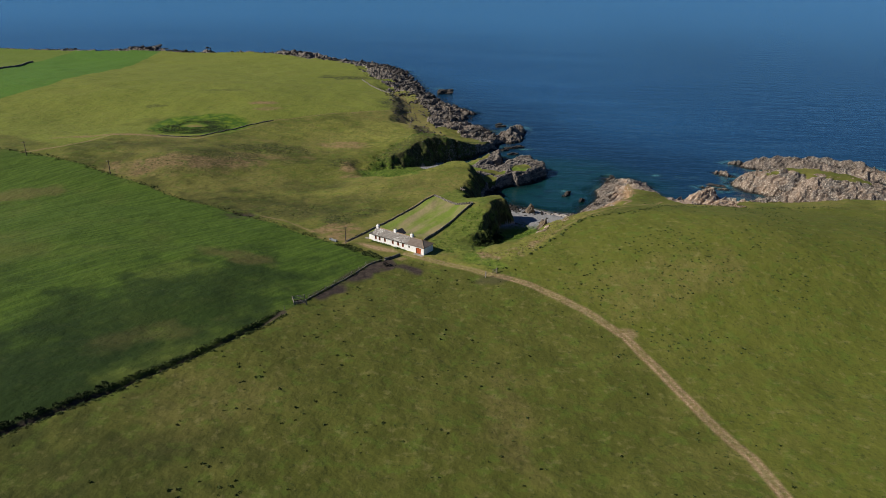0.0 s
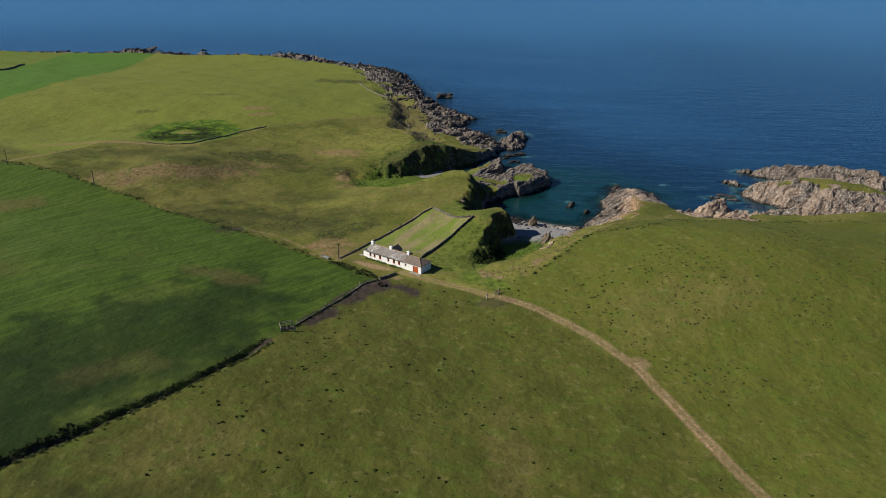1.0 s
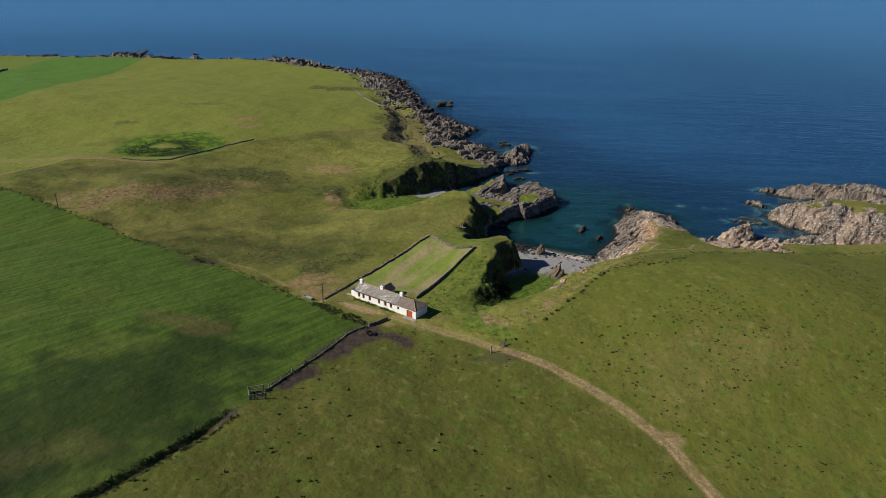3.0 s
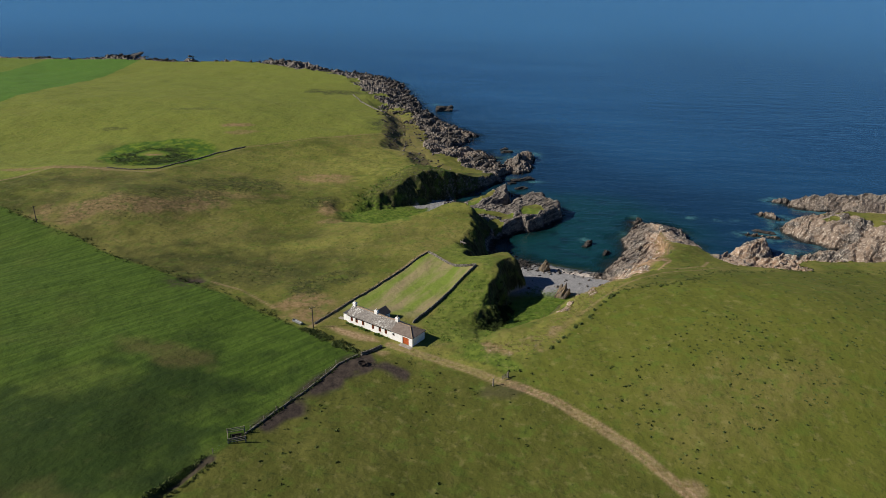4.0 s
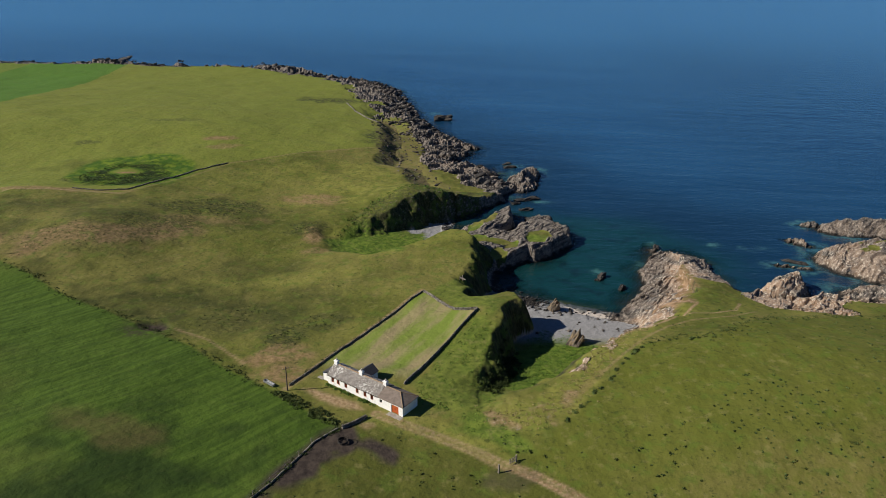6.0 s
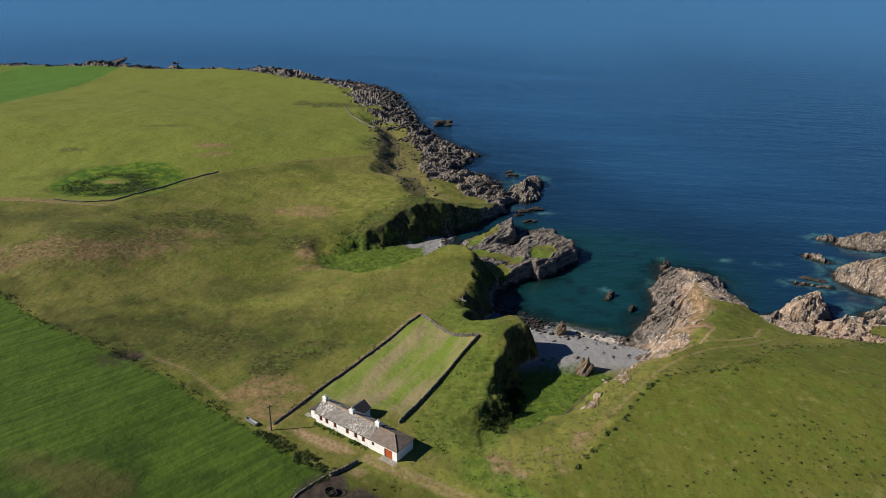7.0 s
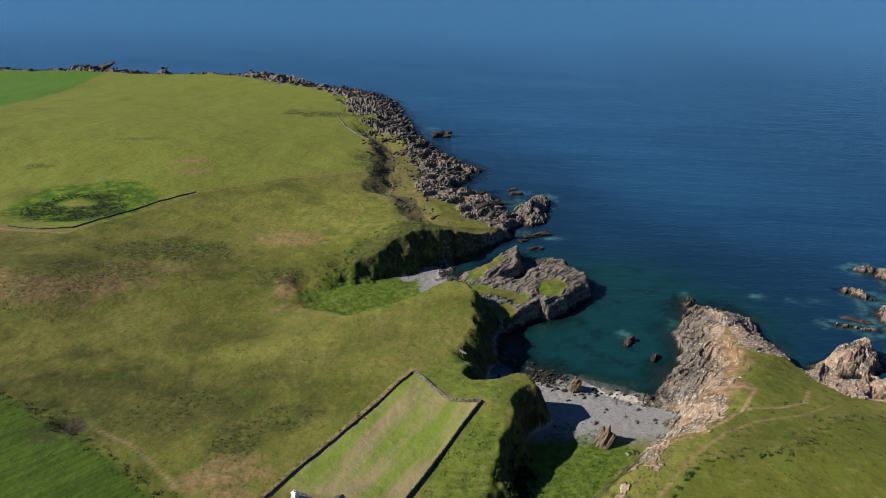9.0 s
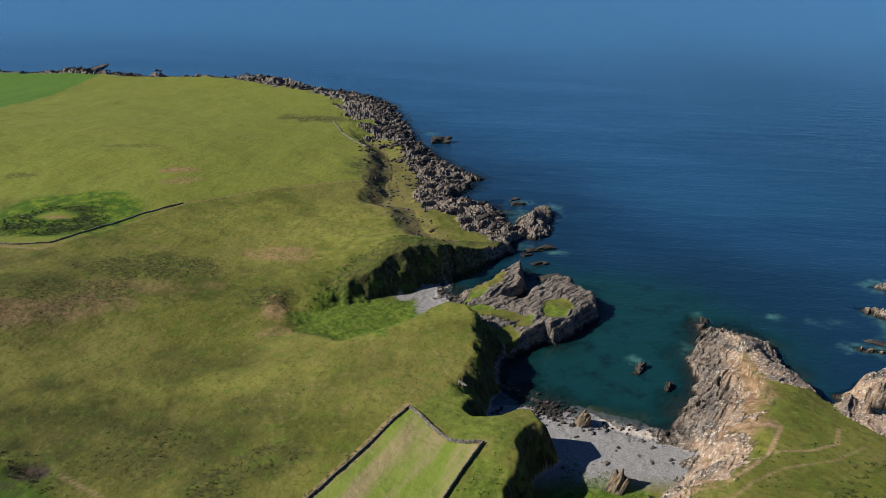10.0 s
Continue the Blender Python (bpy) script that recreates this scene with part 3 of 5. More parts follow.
def tube(a, b, r0, r1, sides=8):
    bm = bmesh.new()
    a, b = Vector(a), Vector(b)
    turn = (b - a).to_track_quat("Z", "Y").to_matrix()
    rings = []
    for p, r in ((a, r0), (b, r1)):
        rings.append([bm.verts.new(p + turn @ Vector((r * math.cos(2 * math.pi * k / sides), r * math.sin(2 * math.pi * k / sides), 0))) for k in range(sides)])
    for k in range(sides):
        bm.faces.new((rings[0][k], rings[0][(k + 1) % sides], rings[1][(k + 1) % sides], rings[1][k]))
    bm.faces.new(rings[0][::-1])
    bm.faces.new(rings[1])
    return bm


def z_at(x, y):
    return float(land(np.array([x]), np.array([y]))[0][0])


def turned(x, y, z, angle):
    return pose(x, y, z, 0, 0, angle)


# ---- plan of the fields ----
HEDGE = [(-100, 84), (-82.2, 106.4), (-75.6, 113.6), (-68.4, 121.8), (-60.6, 131.9), (-51.8, 143.8), (-47.3, 151.6), (-42.6, 161.4)]
WALL_YARD = [(-39.6, 167.7), (-34.8, 179.1), (-30.5, 187.8), (-25.4, 200.8), (-21.5, 206.3)]
CROP_EDGE = [(-21.5, 207.5), (-32, 215.0), (-39.7, 221.0), (-54.2, 231.5), (-63.7, 239.6), (-79.8, 249.7), (-99.1, 260), (-109.5, 266), (-124.6, 277.2), (-141.3, 285.5), (-166, 299.5), (-187, 308), (-260, 332)]
CROP = HEDGE + WALL_YARD + CROP_EDGE + [(-600, 360), (-600, -200), (-150, -60)]
BRIGHT = [(-276, 429), (-269, 467.5), (-282, 556), (-302, 698), (-312, 775), (-400, 775), (-400, 683), (-389, 613), (-370, 520), (-340, 425)]
HILL = [(-300, 390), (-182, 322), (-168.5, 345), (-147.5, 349), (-128, 350.5), (-116, 376), (-102, 402), (-81, 418.5), (-56, 435), (-36, 448), (-26, 520), (-40, 760), (-290, 800), (-900, 800), (-900, 390)]
GARDEN = [(-34.9, 222.5), (-27.6, 238.0), (-18.2, 253.6), (-6.6, 272.0), (-2.2, 266.0), (2.2, 260.1), (8.3, 258.0), (-0.2, 241.5), (-8.4, 224.4), (-14, 222)]
TRACK = [(66, 60), (61.8, 101.9), (60.5, 114), (55.4, 129.1), (49.3, 148.7), (45.5, 160), (39.3, 170.2), (32.8, 178), (25.7, 185.4), (18, 192), (12.8, 195.2), (4.5, 201.5), (-3, 206.5)]
PASTURE = TRACK + [(-12, 205), (-21.5, 206.3), (-42.6, 161.4), (-82, 106), (-250, -150), (90, -150)]
MUD = [(-38, 174), (-35.8, 178.5), (-27.2, 197.9), (-21.8, 207.9), (-18.3, 206.5), (-15.4, 202.4), (-13.1, 203.4), (-8.4, 199.2), (-8.9, 196.6), (-17.3, 198.8), (-22, 194.4), (-23, 189.5), (-29.2, 185), (-29.8, 177.4), (-34, 171)]
# worn and bleached patches: x, y, half length, half width, turn, strength
WORN = [(-124, 300, 28, 10, 20, 0.95), (-100, 314, 20, 8, 30, 0.85), (-119, 436, 12, 4, 20, 0.9), (-112, 424, 10, 4, 30, 0.6), (-57, 362, 12, 8, 10, 0.8), (-165, 346, 34, 4, 10, 0.8),
        (-42, 236, 10, 6, 30, 0.9), (-38, 229, 8, 6, 30, 0.9), (-49, 324, 5, 10, 20, 0.9), (-46, 313, 6, 4, 10, 0.7), (-140, 378, 6, 3, 0, 1.0), (-64, 200, 15, 5, -20, 0.55), (-70, 146, 14, 6, 30, 0.3), (-170, 262, 18, 8, 30, 0.6),
        (13, 126, 7, 24, 5, 0.18), (-50, 118, 16, 12, 40, 0.1), (62, 186, 34, 14, 20, 0.18), (33, 221, 7, 1.5, 50, 0.4), (66, 275, 9, 7, 60, 0.8), (70, 287, 8, 11, 60, 0.9), (52, 252, 8, 3, 40, 0.9), (-90, 330, 20, 7, 20, 0.5)]
LUSH_FLOOR = [(13, 227), (17, 226), (26, 230.5), (30.5, 237.5), (36.5, 245.5), (43, 254), (39, 261.5), (28, 266), (22, 258), (18, 246), (15, 236)]
LUSH_WEST = [(-6, 216), (4, 213), (10, 213), (14, 222), (12, 235), (13, 247), (12, 256), (9, 257), (0, 241), (-6, 226)]
LUSH_WEDGE = [(4.6, 208), (9.2, 203), (13.6, 197.5), (18.3, 199.2), (15.2, 207.3), (9.6, 212.8), (4.6, 214)]
STRAW = [(11, 212.6), (18, 209), (25.5, 213), (29.5, 219.6), (34, 226), (38, 232), (44, 241), (50, 249)]
FIELD_EDGE = [(15.8, 196.5), (20.9, 202.6), (25.6, 207), (29.2, 211.4), (33.6, 217), (37.5, 221.5), (42, 228), (48.6, 235.8), (55.6, 237.1), (65.9, 236.5), (84, 252), (112, 259), (160, 258)]
EAST_FIELD = FIELD_EDGE + [(900, 250), (900, -300), (66, -300)] + TRACK[:10]
RUSHES = [(-118, 304, 36, 17, 22, 0.42), (-60, 258, 26, 12, 20, 0.42), (-88, 586, 30, 11, 0, 1.0), (-38, 474, 10, 26, -8, 1.0), (-30, 440, 8, 12, 0, 0.9), (-150, 470, 14, 4, 10, 0.5), (-178, 424, 9, 3, 0, 0.7), (-140, 366, 22, 7, 0, 0.9), (-138, 392, 18, 5, 5, 0.7), (-92, 345, 24, 12, 10, 0.8), (-105, 322, 20, 8, 25, 0.6), (-55, 330, 9, 7, 30, 0.7), (-42, 246, 9, 7, 0, 0.8), (-33, 256, 10, 6, 20, 0.6), (-40, 275, 16, 7, 20, 0.3), (-78, 248, 6, 4, 30, 1.0)]


PALE = [(-35, 388, 42, 30, 30, 1.0), (-15, 317, 26, 14, 15, 0.7), (-80, 385, 40, 18, 30, 0.6), (-50, 285, 30, 7, 15, 0.5), (-175, 347, 30, 5, 10, 0.6), (66, 262, 10, 9, 30, 0.5)]
# slope shade painted into the crop, rows as for the worn patches
CROP_SHADE = [(-95, 115, 66, 40, 50, 1.0), (-78, 158, 60, 30, 52, 0.85), (-150, 150, 50, 30, 40, 0.4)]
# patches of darker grass, rows as for the worn patches
DARK_TURF = [(-160, 300, 30, 10, 25, 0.7), (-130, 275, 24, 8, 25, 0.7), (-150, 328, 40, 12, 20, 0.8), (-165, 390, 20, 10, 0, 0.5), (-75, 88, 45, 26, 30, 1.0), (-30, 78, 50, 14, 0, 0.8), (-88, 262, 42, 20, 15, 1.0), (-48, 262, 22, 18, 30, 0.7), (-60, 292, 26, 10, 10, 0.6), (-120, 322, 20, 8, 20, 0.7), (-70, 335, 16, 8, 20, 0.5), (-18, 290, 14, 6, 40, 0.4)]


def blobs(rows, x, y, seed):
    out = np.zeros(x.shape)
    wob = 0.35 * layers(x, y, 7, 3, seed)
    for cx, cy, a, b, turn, strength in rows:
        c, q = math.cos(radians(turn)), math.sin(radians(turn))
        r = np.hypot(((x - cx) * c + (y - cy) * q) / a, (-(x - cx) * q + (y - cy) * c) / b) + wob
        out = np.maximum(out, strength * smooth(1.15, 0.45, r))
    return out


def field(poly, x, y, soft=0.6, wobble=0.5):
    d, _, inside = outline([(a, b) for a, b in poly], x + wobble * grain(x, y, 5, 91), y + wobble * grain(x, y, 5, 92))
    return smooth(-soft, soft, np.where(inside, d, -d))


def along(line, x, y, closed=False):
    return outline([(p[0], p[1]) for p in line], x, y, closed)[0]


# ---- ground ----
def fan(ys, us):
    wide = 92 + 0.62 * np.clip(ys, 60, 900)
    return us[None] * wide[:, None] + 6, np.repeat(ys[:, None], len(us), 1)


def grid_faces(rows, cols):
    k = (np.arange(rows - 1)[:, None] * cols + np.arange(cols - 1)[None]).ravel()
    return np.stack([k, k + 1, k + cols + 1, k + cols], 1)


def sheet(name, x, y, z, material, masks):
    rows, cols = x.shape
    faces = grid_faces(rows, cols)
    me = bpy.data.meshes.new(name)
    me.vertices.add(rows * cols)
    me.vertices.foreach_set("co", np.stack([x, y, z], -1).astype(np.float32).ravel())
    me.loops.add(faces.size)
    me.loops.foreach_set("vertex_index", faces.astype(np.int32).ravel())
    me.polygons.add(len(faces))
    me.polygons.foreach_set("loop_start", np.arange(0, faces.size, 4, dtype=np.int32))
    me.update(calc_edges=True)
    for key, values in masks.items():
        me.attributes.new(key, "FLOAT", "POINT").data.foreach_set("value", np.clip(values, -10, 100).astype(np.float32).ravel())
    me.materials.append(material)
    me.shade_smooth()
    if "rock" in masks:
        bare = masks["rock"].ravel()[faces].mean(1) > 0.5
        me.polygons.foreach_set("use_smooth", ~bare)
    return new(name, me)


def build_ground():
    step = np.concatenate([np.full(257, 0.7), np.full(290, 0.42), np.full(150, 0.8), np.linspace(0.9, 4.8, 110)])
    ys = np.concatenate([[-3000, -900, -300, -60, 20], 70 + np.concatenate([[0], np.cumsum(step)]), [960, 1100, 1500, 2400, 4900]])
    us = np.concatenate([np.linspace(-1, -0.17, 250, endpoint=False), np.linspace(-0.17, 0.47, 520, endpoint=False), np.linspace(0.47, 1, 130)])
    us = np.concatenate([[-12, -5, -2.4, -1.5, -1.2], us, [1.2, 1.5, 2.4, 5, 12]])
    x, y = fan(ys, us)
    z, rock, beach = land(x, y)
    across = np.gradient(z, axis=1) / np.gradient(x, axis=1)
    up_field = (np.gradient(z, axis=0) - across * np.gradient(x, axis=0)) / np.gradient(y, axis=0)
    cliff = smooth(0.6, 1.15, np.hypot(across, up_field) + 0.25 * layers(x, y, 3, 3, 73)) * smooth(200, 215, y)
    d, _, inside = outline(TERRACE, x, y)
    cliff = np.maximum(cliff, 0.9 * smooth(11, 9, d + 1.5 * layers(x, y, 5, 3, 74)) * ~inside * smooth(378, 386, y) * smooth(545, 530, y))
    hill = field(HILL, x, y, 2.5, 2.0)
    crop = field(CROP, x, y)
    lush = np.maximum(np.maximum(field(LUSH_FLOOR, x, y, 1.2, 2), 0.6 * field(LUSH_WEST, x, y, 2.0, 2)), 0.8 * field(LUSH_WEDGE, x, y, 1.2, 1.5))
    lush = np.maximum(lush, field([(-45, 324), (-40, 316), (-32, 307), (-24, 304.5), (-17, 306), (-8, 320), (2, 334), (-4, 345), (-22, 342), (-34, 340)], x, y, 2.0, 2.0))
    lush = np.maximum(lush, 0.8 * np.maximum(smooth(9, 5, np.hypot(x - 31, y - 326)), smooth(10, 6, np.hypot((x - 14) * 0.8, y - 338))))
    lush = np.maximum(lush, 0.6 * field([(-6, 273), (1, 281), (7, 286), (9, 272), (17, 266), (13, 254), (9.5, 259), (2.5, 261.5)], x, y, 1.5, 2.0))
    dry = blobs(WORN, x, y, 101)
    heath = field(HEAD_ROCK, x + 2 * layers(x, y, 6, 3, 75), y + 2 * layers(x, y, 6, 3, 76), 2.0, 2.0) * smooth(92, 80, x + 0.25 * (y - 280))
    heath = np.maximum(heath, 0.75 * smooth(3.5, 1.5, along(STRAW, x, y) + 2.0 * layers(x, y, 5, 3, 124)) * smooth(-0.1, 0.4, layers(x, y, 6, 3, 125)))
    heath = np.maximum(heath, 0.22 * field(TERRACE_TURF, x, y, 2.0, 2.0))
    rush = blobs(RUSHES, x, y, 111)
    # deep shade of the inlet's north wall, painted with the dark rush colour
    rush = np.maximum(rush, 0.75 * field([(-34, 336), (-37, 342), (-28, 357), (-17, 367), (-6, 369), (4, 369), (14, 379), (24, 391), (25, 384), (14, 368), (2, 354), (-14, 342)], x, y, 2.0, 2.0))
    inner = np.hypot((x + 139) * 0.92, (y - 375) * 1.05) + 3 * grain(x, y, 7, 98)
    bog = smooth(28, 23, np.hypot(x + 138, y - 383) + 3 * grain(x, y, 7, 98)) * (1 - smooth(7, 4, np.hypot(x + 141, (y - 381) * 1.6)))
    sedge = smooth(18, 14, inner) * smooth(6, 9, np.hypot(x + 141, (y - 381) * 1.3)) * smooth(-0.35, 0.1, layers(x, y, 5, 3, 96) + 0.25)
    mud = np.maximum(field(MUD, x, y, 1.2, 1.6), 0.5 * smooth(4.5, 1.5, np.hypot((x - 13) * 0.6, y - 191.5) + layers(x, y, 3, 3, 128)))
    mud = np.maximum(mud, 0.9 * smooth(1.1, 0.6, along(HEDGE, x, y) + 0.4 * grain(x, y, 6, 97)))
    mud = np.maximum(mud, smooth(3.2, 1.0, np.hypot((x + 77) * 0.6, y - 250)))
    d = along(TRACK + [(-8.5, 209), (-14, 212)], x, y)
    rut = np.maximum(smooth(0.42, 0.22, np.abs(d - 0.8)) * (0.75 + 0.25 * layers(x, y, 7, 2, 126)), (0.36 + 0.12 * smooth(12, 22, x)) * smooth(1.7, 1.1, d))
    rut = np.maximum(rut, 0.6 * smooth(3.5, 1.5, np.hypot(x - 46.5, y - 161.5)))
    yard = 0.85 * field([(-31, 220.6), (-26, 220), (-19.5, 216.5), (-17.5, 213.5), (-23, 214.5), (-28, 217.5)], x, y, 1.0, 1.2)
    yard = np.maximum(yard, 0.5 * smooth(1.6, 0.5, np.hypot((x + 15.5) * 0.7, y - 208) + 0.5 * layers(x, y, 3, 3, 94)))
    lanes = 0.8 * smooth(0.7, 0.2, along([(72, 268), (66, 259), (60, 252), (52, 246)], x, y))
    lanes = np.maximum(lanes, 0.38 * smooth(0.6, 0.2, along([(36, 224), (43, 232.5), (50, 240), (57, 246), (64, 250), (75, 253), (85, 260)], x, y)))
    lanes = np.maximum(lanes, 0.6 * smooth(0.8, 0.3, along([(-35.5, 221), (-27.6, 238.9), (-18.2, 254.5), (-7, 273.5)], x, y) - 0.2))
    lanes = np.maximum(lanes, 0.45 * smooth(1.4, 0.4, along([(-195, 310), (-182, 320.5), (-168.5, 343.5), (-147.5, 347.5), (-128, 348)], x, y)))
    lanes = np.maximum(lanes, 0.3 * smooth(0.9, 0.2, along([(-128, 348), (-102, 401.5), (-81, 418), (-56, 435), (-36, 448)], x, y)))
    lanes = np.maximum(lanes, 0.6 * smooth(0.7, 0.2, along([(84, 268), (80, 261), (74, 258), (66, 257)], x, y)))
    lanes = np.maximum(lanes, 0.5 * smooth(0.6, 0.2, along([(-71, 249), (-60, 243), (-48, 232)], x, y)))
    grazed = field(PASTURE, x, y, 4.0, 3.0)
    east = field(EAST_FIELD, x, y, 0.8, 0.8)
    track = np.maximum(np.maximum(rut, yard), lanes) * (1 - rock)
    lawn = field(GARDEN, x, y, 0.5, 0.0) * smooth(222, 226, y + 0.3 * x)
    bright = field(BRIGHT, x, y) + field([(-370, 520), (-389, 613), (-400, 683), (-400, 775), (-900, 800), (-900, 420), (-420, 420)], x, y) * 0.4
    tan = np.maximum(smooth(45, 58, x) * np.where(x < 100, 0.15 + 0.85 * smooth(5, 13, along(SHORE_HEAD[:9], x, y) + 3 * grain(x, y, 6, 96)), 1) * smooth(370, 330, y) * (1 - 0.55 * smooth(118, 135, x)), 0.12 * smooth(395, 410, y) * smooth(560, 520, y) * smooth(0.2, 0.6, grain(x, y, 18, 97) + 0.4))
    tan = np.maximum(tan, smooth(26, 30, x) * smooth(262, 257, y) * smooth(60, 54, x))
    sand = smooth(2.6, 1.2, np.abs(along([(39, 282), (47, 278), (55, 274.5)], x, y))) * beach
    beach = beach + (1 - beach) * smooth(3.0, 1.4, along([(-13, 345), (-5, 349), (4, 353)], x, y) + 0.8 * layers(x, y, 3, 3, 127)) * smooth(2.4, 1.6, z)
    ob = sheet("ground", x, y, z, TURF, dict(rock=rock, beach=beach, grazed=grazed, east=east, hill=hill, crop=crop, dark_turf=blobs(DARK_TURF, x, y, 121), low=blobs(CROP_SHADE, x, y, 129), pale=np.maximum(np.maximum(blobs(PALE, x, y, 122), 0.95 * smooth(6, 2.5, along(STRAW, x, y) + 1.5 * layers(x, y, 4, 3, 123)) * (1 - east)), 0.75 * field([(14.2, 196.7), (10.7, 201.8), (4.5, 207.1), (-4.7, 212.8), (-12, 214), (-17.5, 209.4), (-10.8, 206.9), (-3, 204.2), (5.7, 198.8), (12.7, 194.4)], x, y, 0.5, 0.5)), lush=lush * (1 - 0.9 * dry), dry=dry, rush=rush, mud=mud, track=track, lawn=lawn, bright=bright, bog=bog, sedge=sedge, heath=heath, cliff=cliff * (1 - beach), tan=tan, sand=sand))
    return tagged(ob, "rolling green coastal pasture ending in rocky cliffs and coves", "ground", kind="structure")


build_ground()


# ---- sea ----
def build_sea():
    ys = np.concatenate([[180, 230], np.arange(262, 520, 1.6), np.linspace(522, 900, 90), [960, 1050, 1200, 1500, 2000, 3000, 4900]])
    us = np.concatenate([[-12, -5, -2, -1.2], np.linspace(-1, 1, 330), [1.2, 2, 5, 12]])
    x, y = fan(ys, us)
    z, rock, _ = land(x, y)
    near, _, inside = outline(SHORE, x, y)
    gap = np.full(x.shape, 99.0)
    for cx, cy, a, b, turn, h in BACKS:
        c, q = math.cos(radians(turn)), math.sin(radians(turn))
        r = np.hypot(((x - cx) * c + (y - cy) * q) / (a + 3), (-(x - cx) * q + (y - cy) * c) / (b + 3))
        gap = np.where((h < 6) | (cx > 130), np.minimum(gap, r), gap)
    foam = 0.5 * smooth(1.2, 0.95, gap + 0.25 * layers(x, y, 8, 3, 131)) * smooth(0.0, 0.35, grain(x, y, 13, 133) + 0.25)
    for cx, cy, a, b in ((102, 339, 4, 2), (33, 447, 6, 4), (-12, 582, 6, 6), (78, 337, 3, 4), (42, 388, 5, 3), (53, 311, 3, 3), (150, 366, 5, 4), (130, 322, 6, 4), (46, 441, 5, 5), (69, 316, 3, 8)):
        foam = np.maximum(foam, 0.8 * smooth(1.2, 0.3, np.hypot((x - cx) / a, (y - cy) / b) + 0.3 * layers(x, y, 3, 2, 135)))
    ob = sheet("water", x, y, np.zeros(x.shape), WATER, dict(depth=-z + 0.5 * layers(x, y, 6, 3, 141), foam=foam, cove=smooth(75, 40, np.hypot(x - 48, y - 318) + 8 * grain(x, y, 25, 144)), dim_reflection=smooth(30, 230, x - 0.12 * (y - 300)) * smooth(1600, 500, y), offshore=np.clip(near + 12 * layers(x, y, 30, 3, 143) + 0.4 * np.maximum(y - 380, 0), 0, 1900) / 20))
    return tagged(ob, "calm deep blue sea, turquoise in the cove", "sea", kind="structure")


build_sea()


# ---- rocks ----
def rough_stone(rng, length, width, height, sharp=0.28, cuts=2):
    bm = bmesh.new()
    bmesh.ops.create_icosphere(bm, subdivisions=cuts, radius=1.0)
    off = Vector((rng.uniform(-50, 50), rng.uniform(-50, 50), rng.uniform(-50, 50)))
    for v in bm.verts:
        n = noise.noise(v.co * 1.3 + off) * 1.1 + noise.noise(v.co * 3.1 + off) * 0.6
        s = 1 + sharp * n
        c = v.co * s
        c = Vector([math.copysign(abs(k) ** 0.7, k) for k in c])
        v.co = Vector((c.x * length, c.y * width, c.z * height))
    return bm


def slab(rng, length, width, height):
    """A tilted, bedded block with a broken top edge."""
    bm = bmesh.new()
    bmesh.ops.create_grid(bm, x_segments=10, y_segments=7, size=1.0)
    flat = bm.faces[:]
    bmesh.ops.solidify(bm, geom=flat, thickness=1.0)
    off = rng.uniform(0, 40)
    for v in bm.verts:
        x, y, up = v.co.x, v.co.y, v.co.z
        crest = (1.0 if up > -0.5 else 0.0) * height * (1 - 0.55 * abs(x) ** 1.5 - 0.25 * abs(y)) * (1 + 0.5 * noise.noise(Vector((x * 1.7, y * 3.5, off))))
        v.co = Vector((x * length * (1 + 0.15 * noise.noise(Vector((y * 3, up, off)))), y * width * (1 + 0.2 * noise.noise(Vector((x * 3, up, off)))), crest - 0.5 * height))
    return bm


def sea_rocks():
    rng = random.Random(4)
    rows = [(53, 307.5, 2.2, 1.2, 1.7, 60), (51.8, 304.8, 1.4, 0.9, 1.0, 40), (58.1, 298, 1.9, 0.9, 1.5, 60), (35.4, 390.5, 6.5, 1.8, 1.6, 30), (29.5, 384.5, 2.5, 1.2, 1.1, 20), (-6.1, 559, 6.0, 3.5, 4.0, 10),
            (31, 444, 4.0, 1.6, 1.2, 15), (33.5, 376.5, 3.0, 1.3, 1.3, 20), (36.5, 363.5, 4.5, 2.6, 1.8, 20), (51.5, 278.3, 1.2, 0.8, 1.3, 70), (78.6, 334.5, 2.0, 1.2, 1.2, 70), (30, 451, 3, 1.2, 1.0, 40), (126, 322.5, 4.5, 1.2, 1.0, -30)]
    for x, y, a, b, h, turn in rows:
        ob = part("sea_rock", rough_stone(rng, a, b, h, 0.75, 3), ROCK, m=turned(x, y, -0.1 * h - 0.2, turn))
        tagged(ob, "dark wet jagged rock standing out of the shallow sea", "rock", "rocks in the sea")
    for x, y, a, b, h, turn, label in ((33.7, 281.0, 1.7, 1.3, 4.2, 35, "tall leaning slab of ochre rock on the shingle beach"), (36.8, 258.6, 2.7, 1.7, 4.2, 62, "pointed grey rock at the head of the beach")):
        ob = part("beach_rock", slab(rng, a, b, h), SLAB, m=pose(x, y, z_at(x, y) + 0.35 * h, 14, 8, turn))
        tagged(ob, label, "rock")


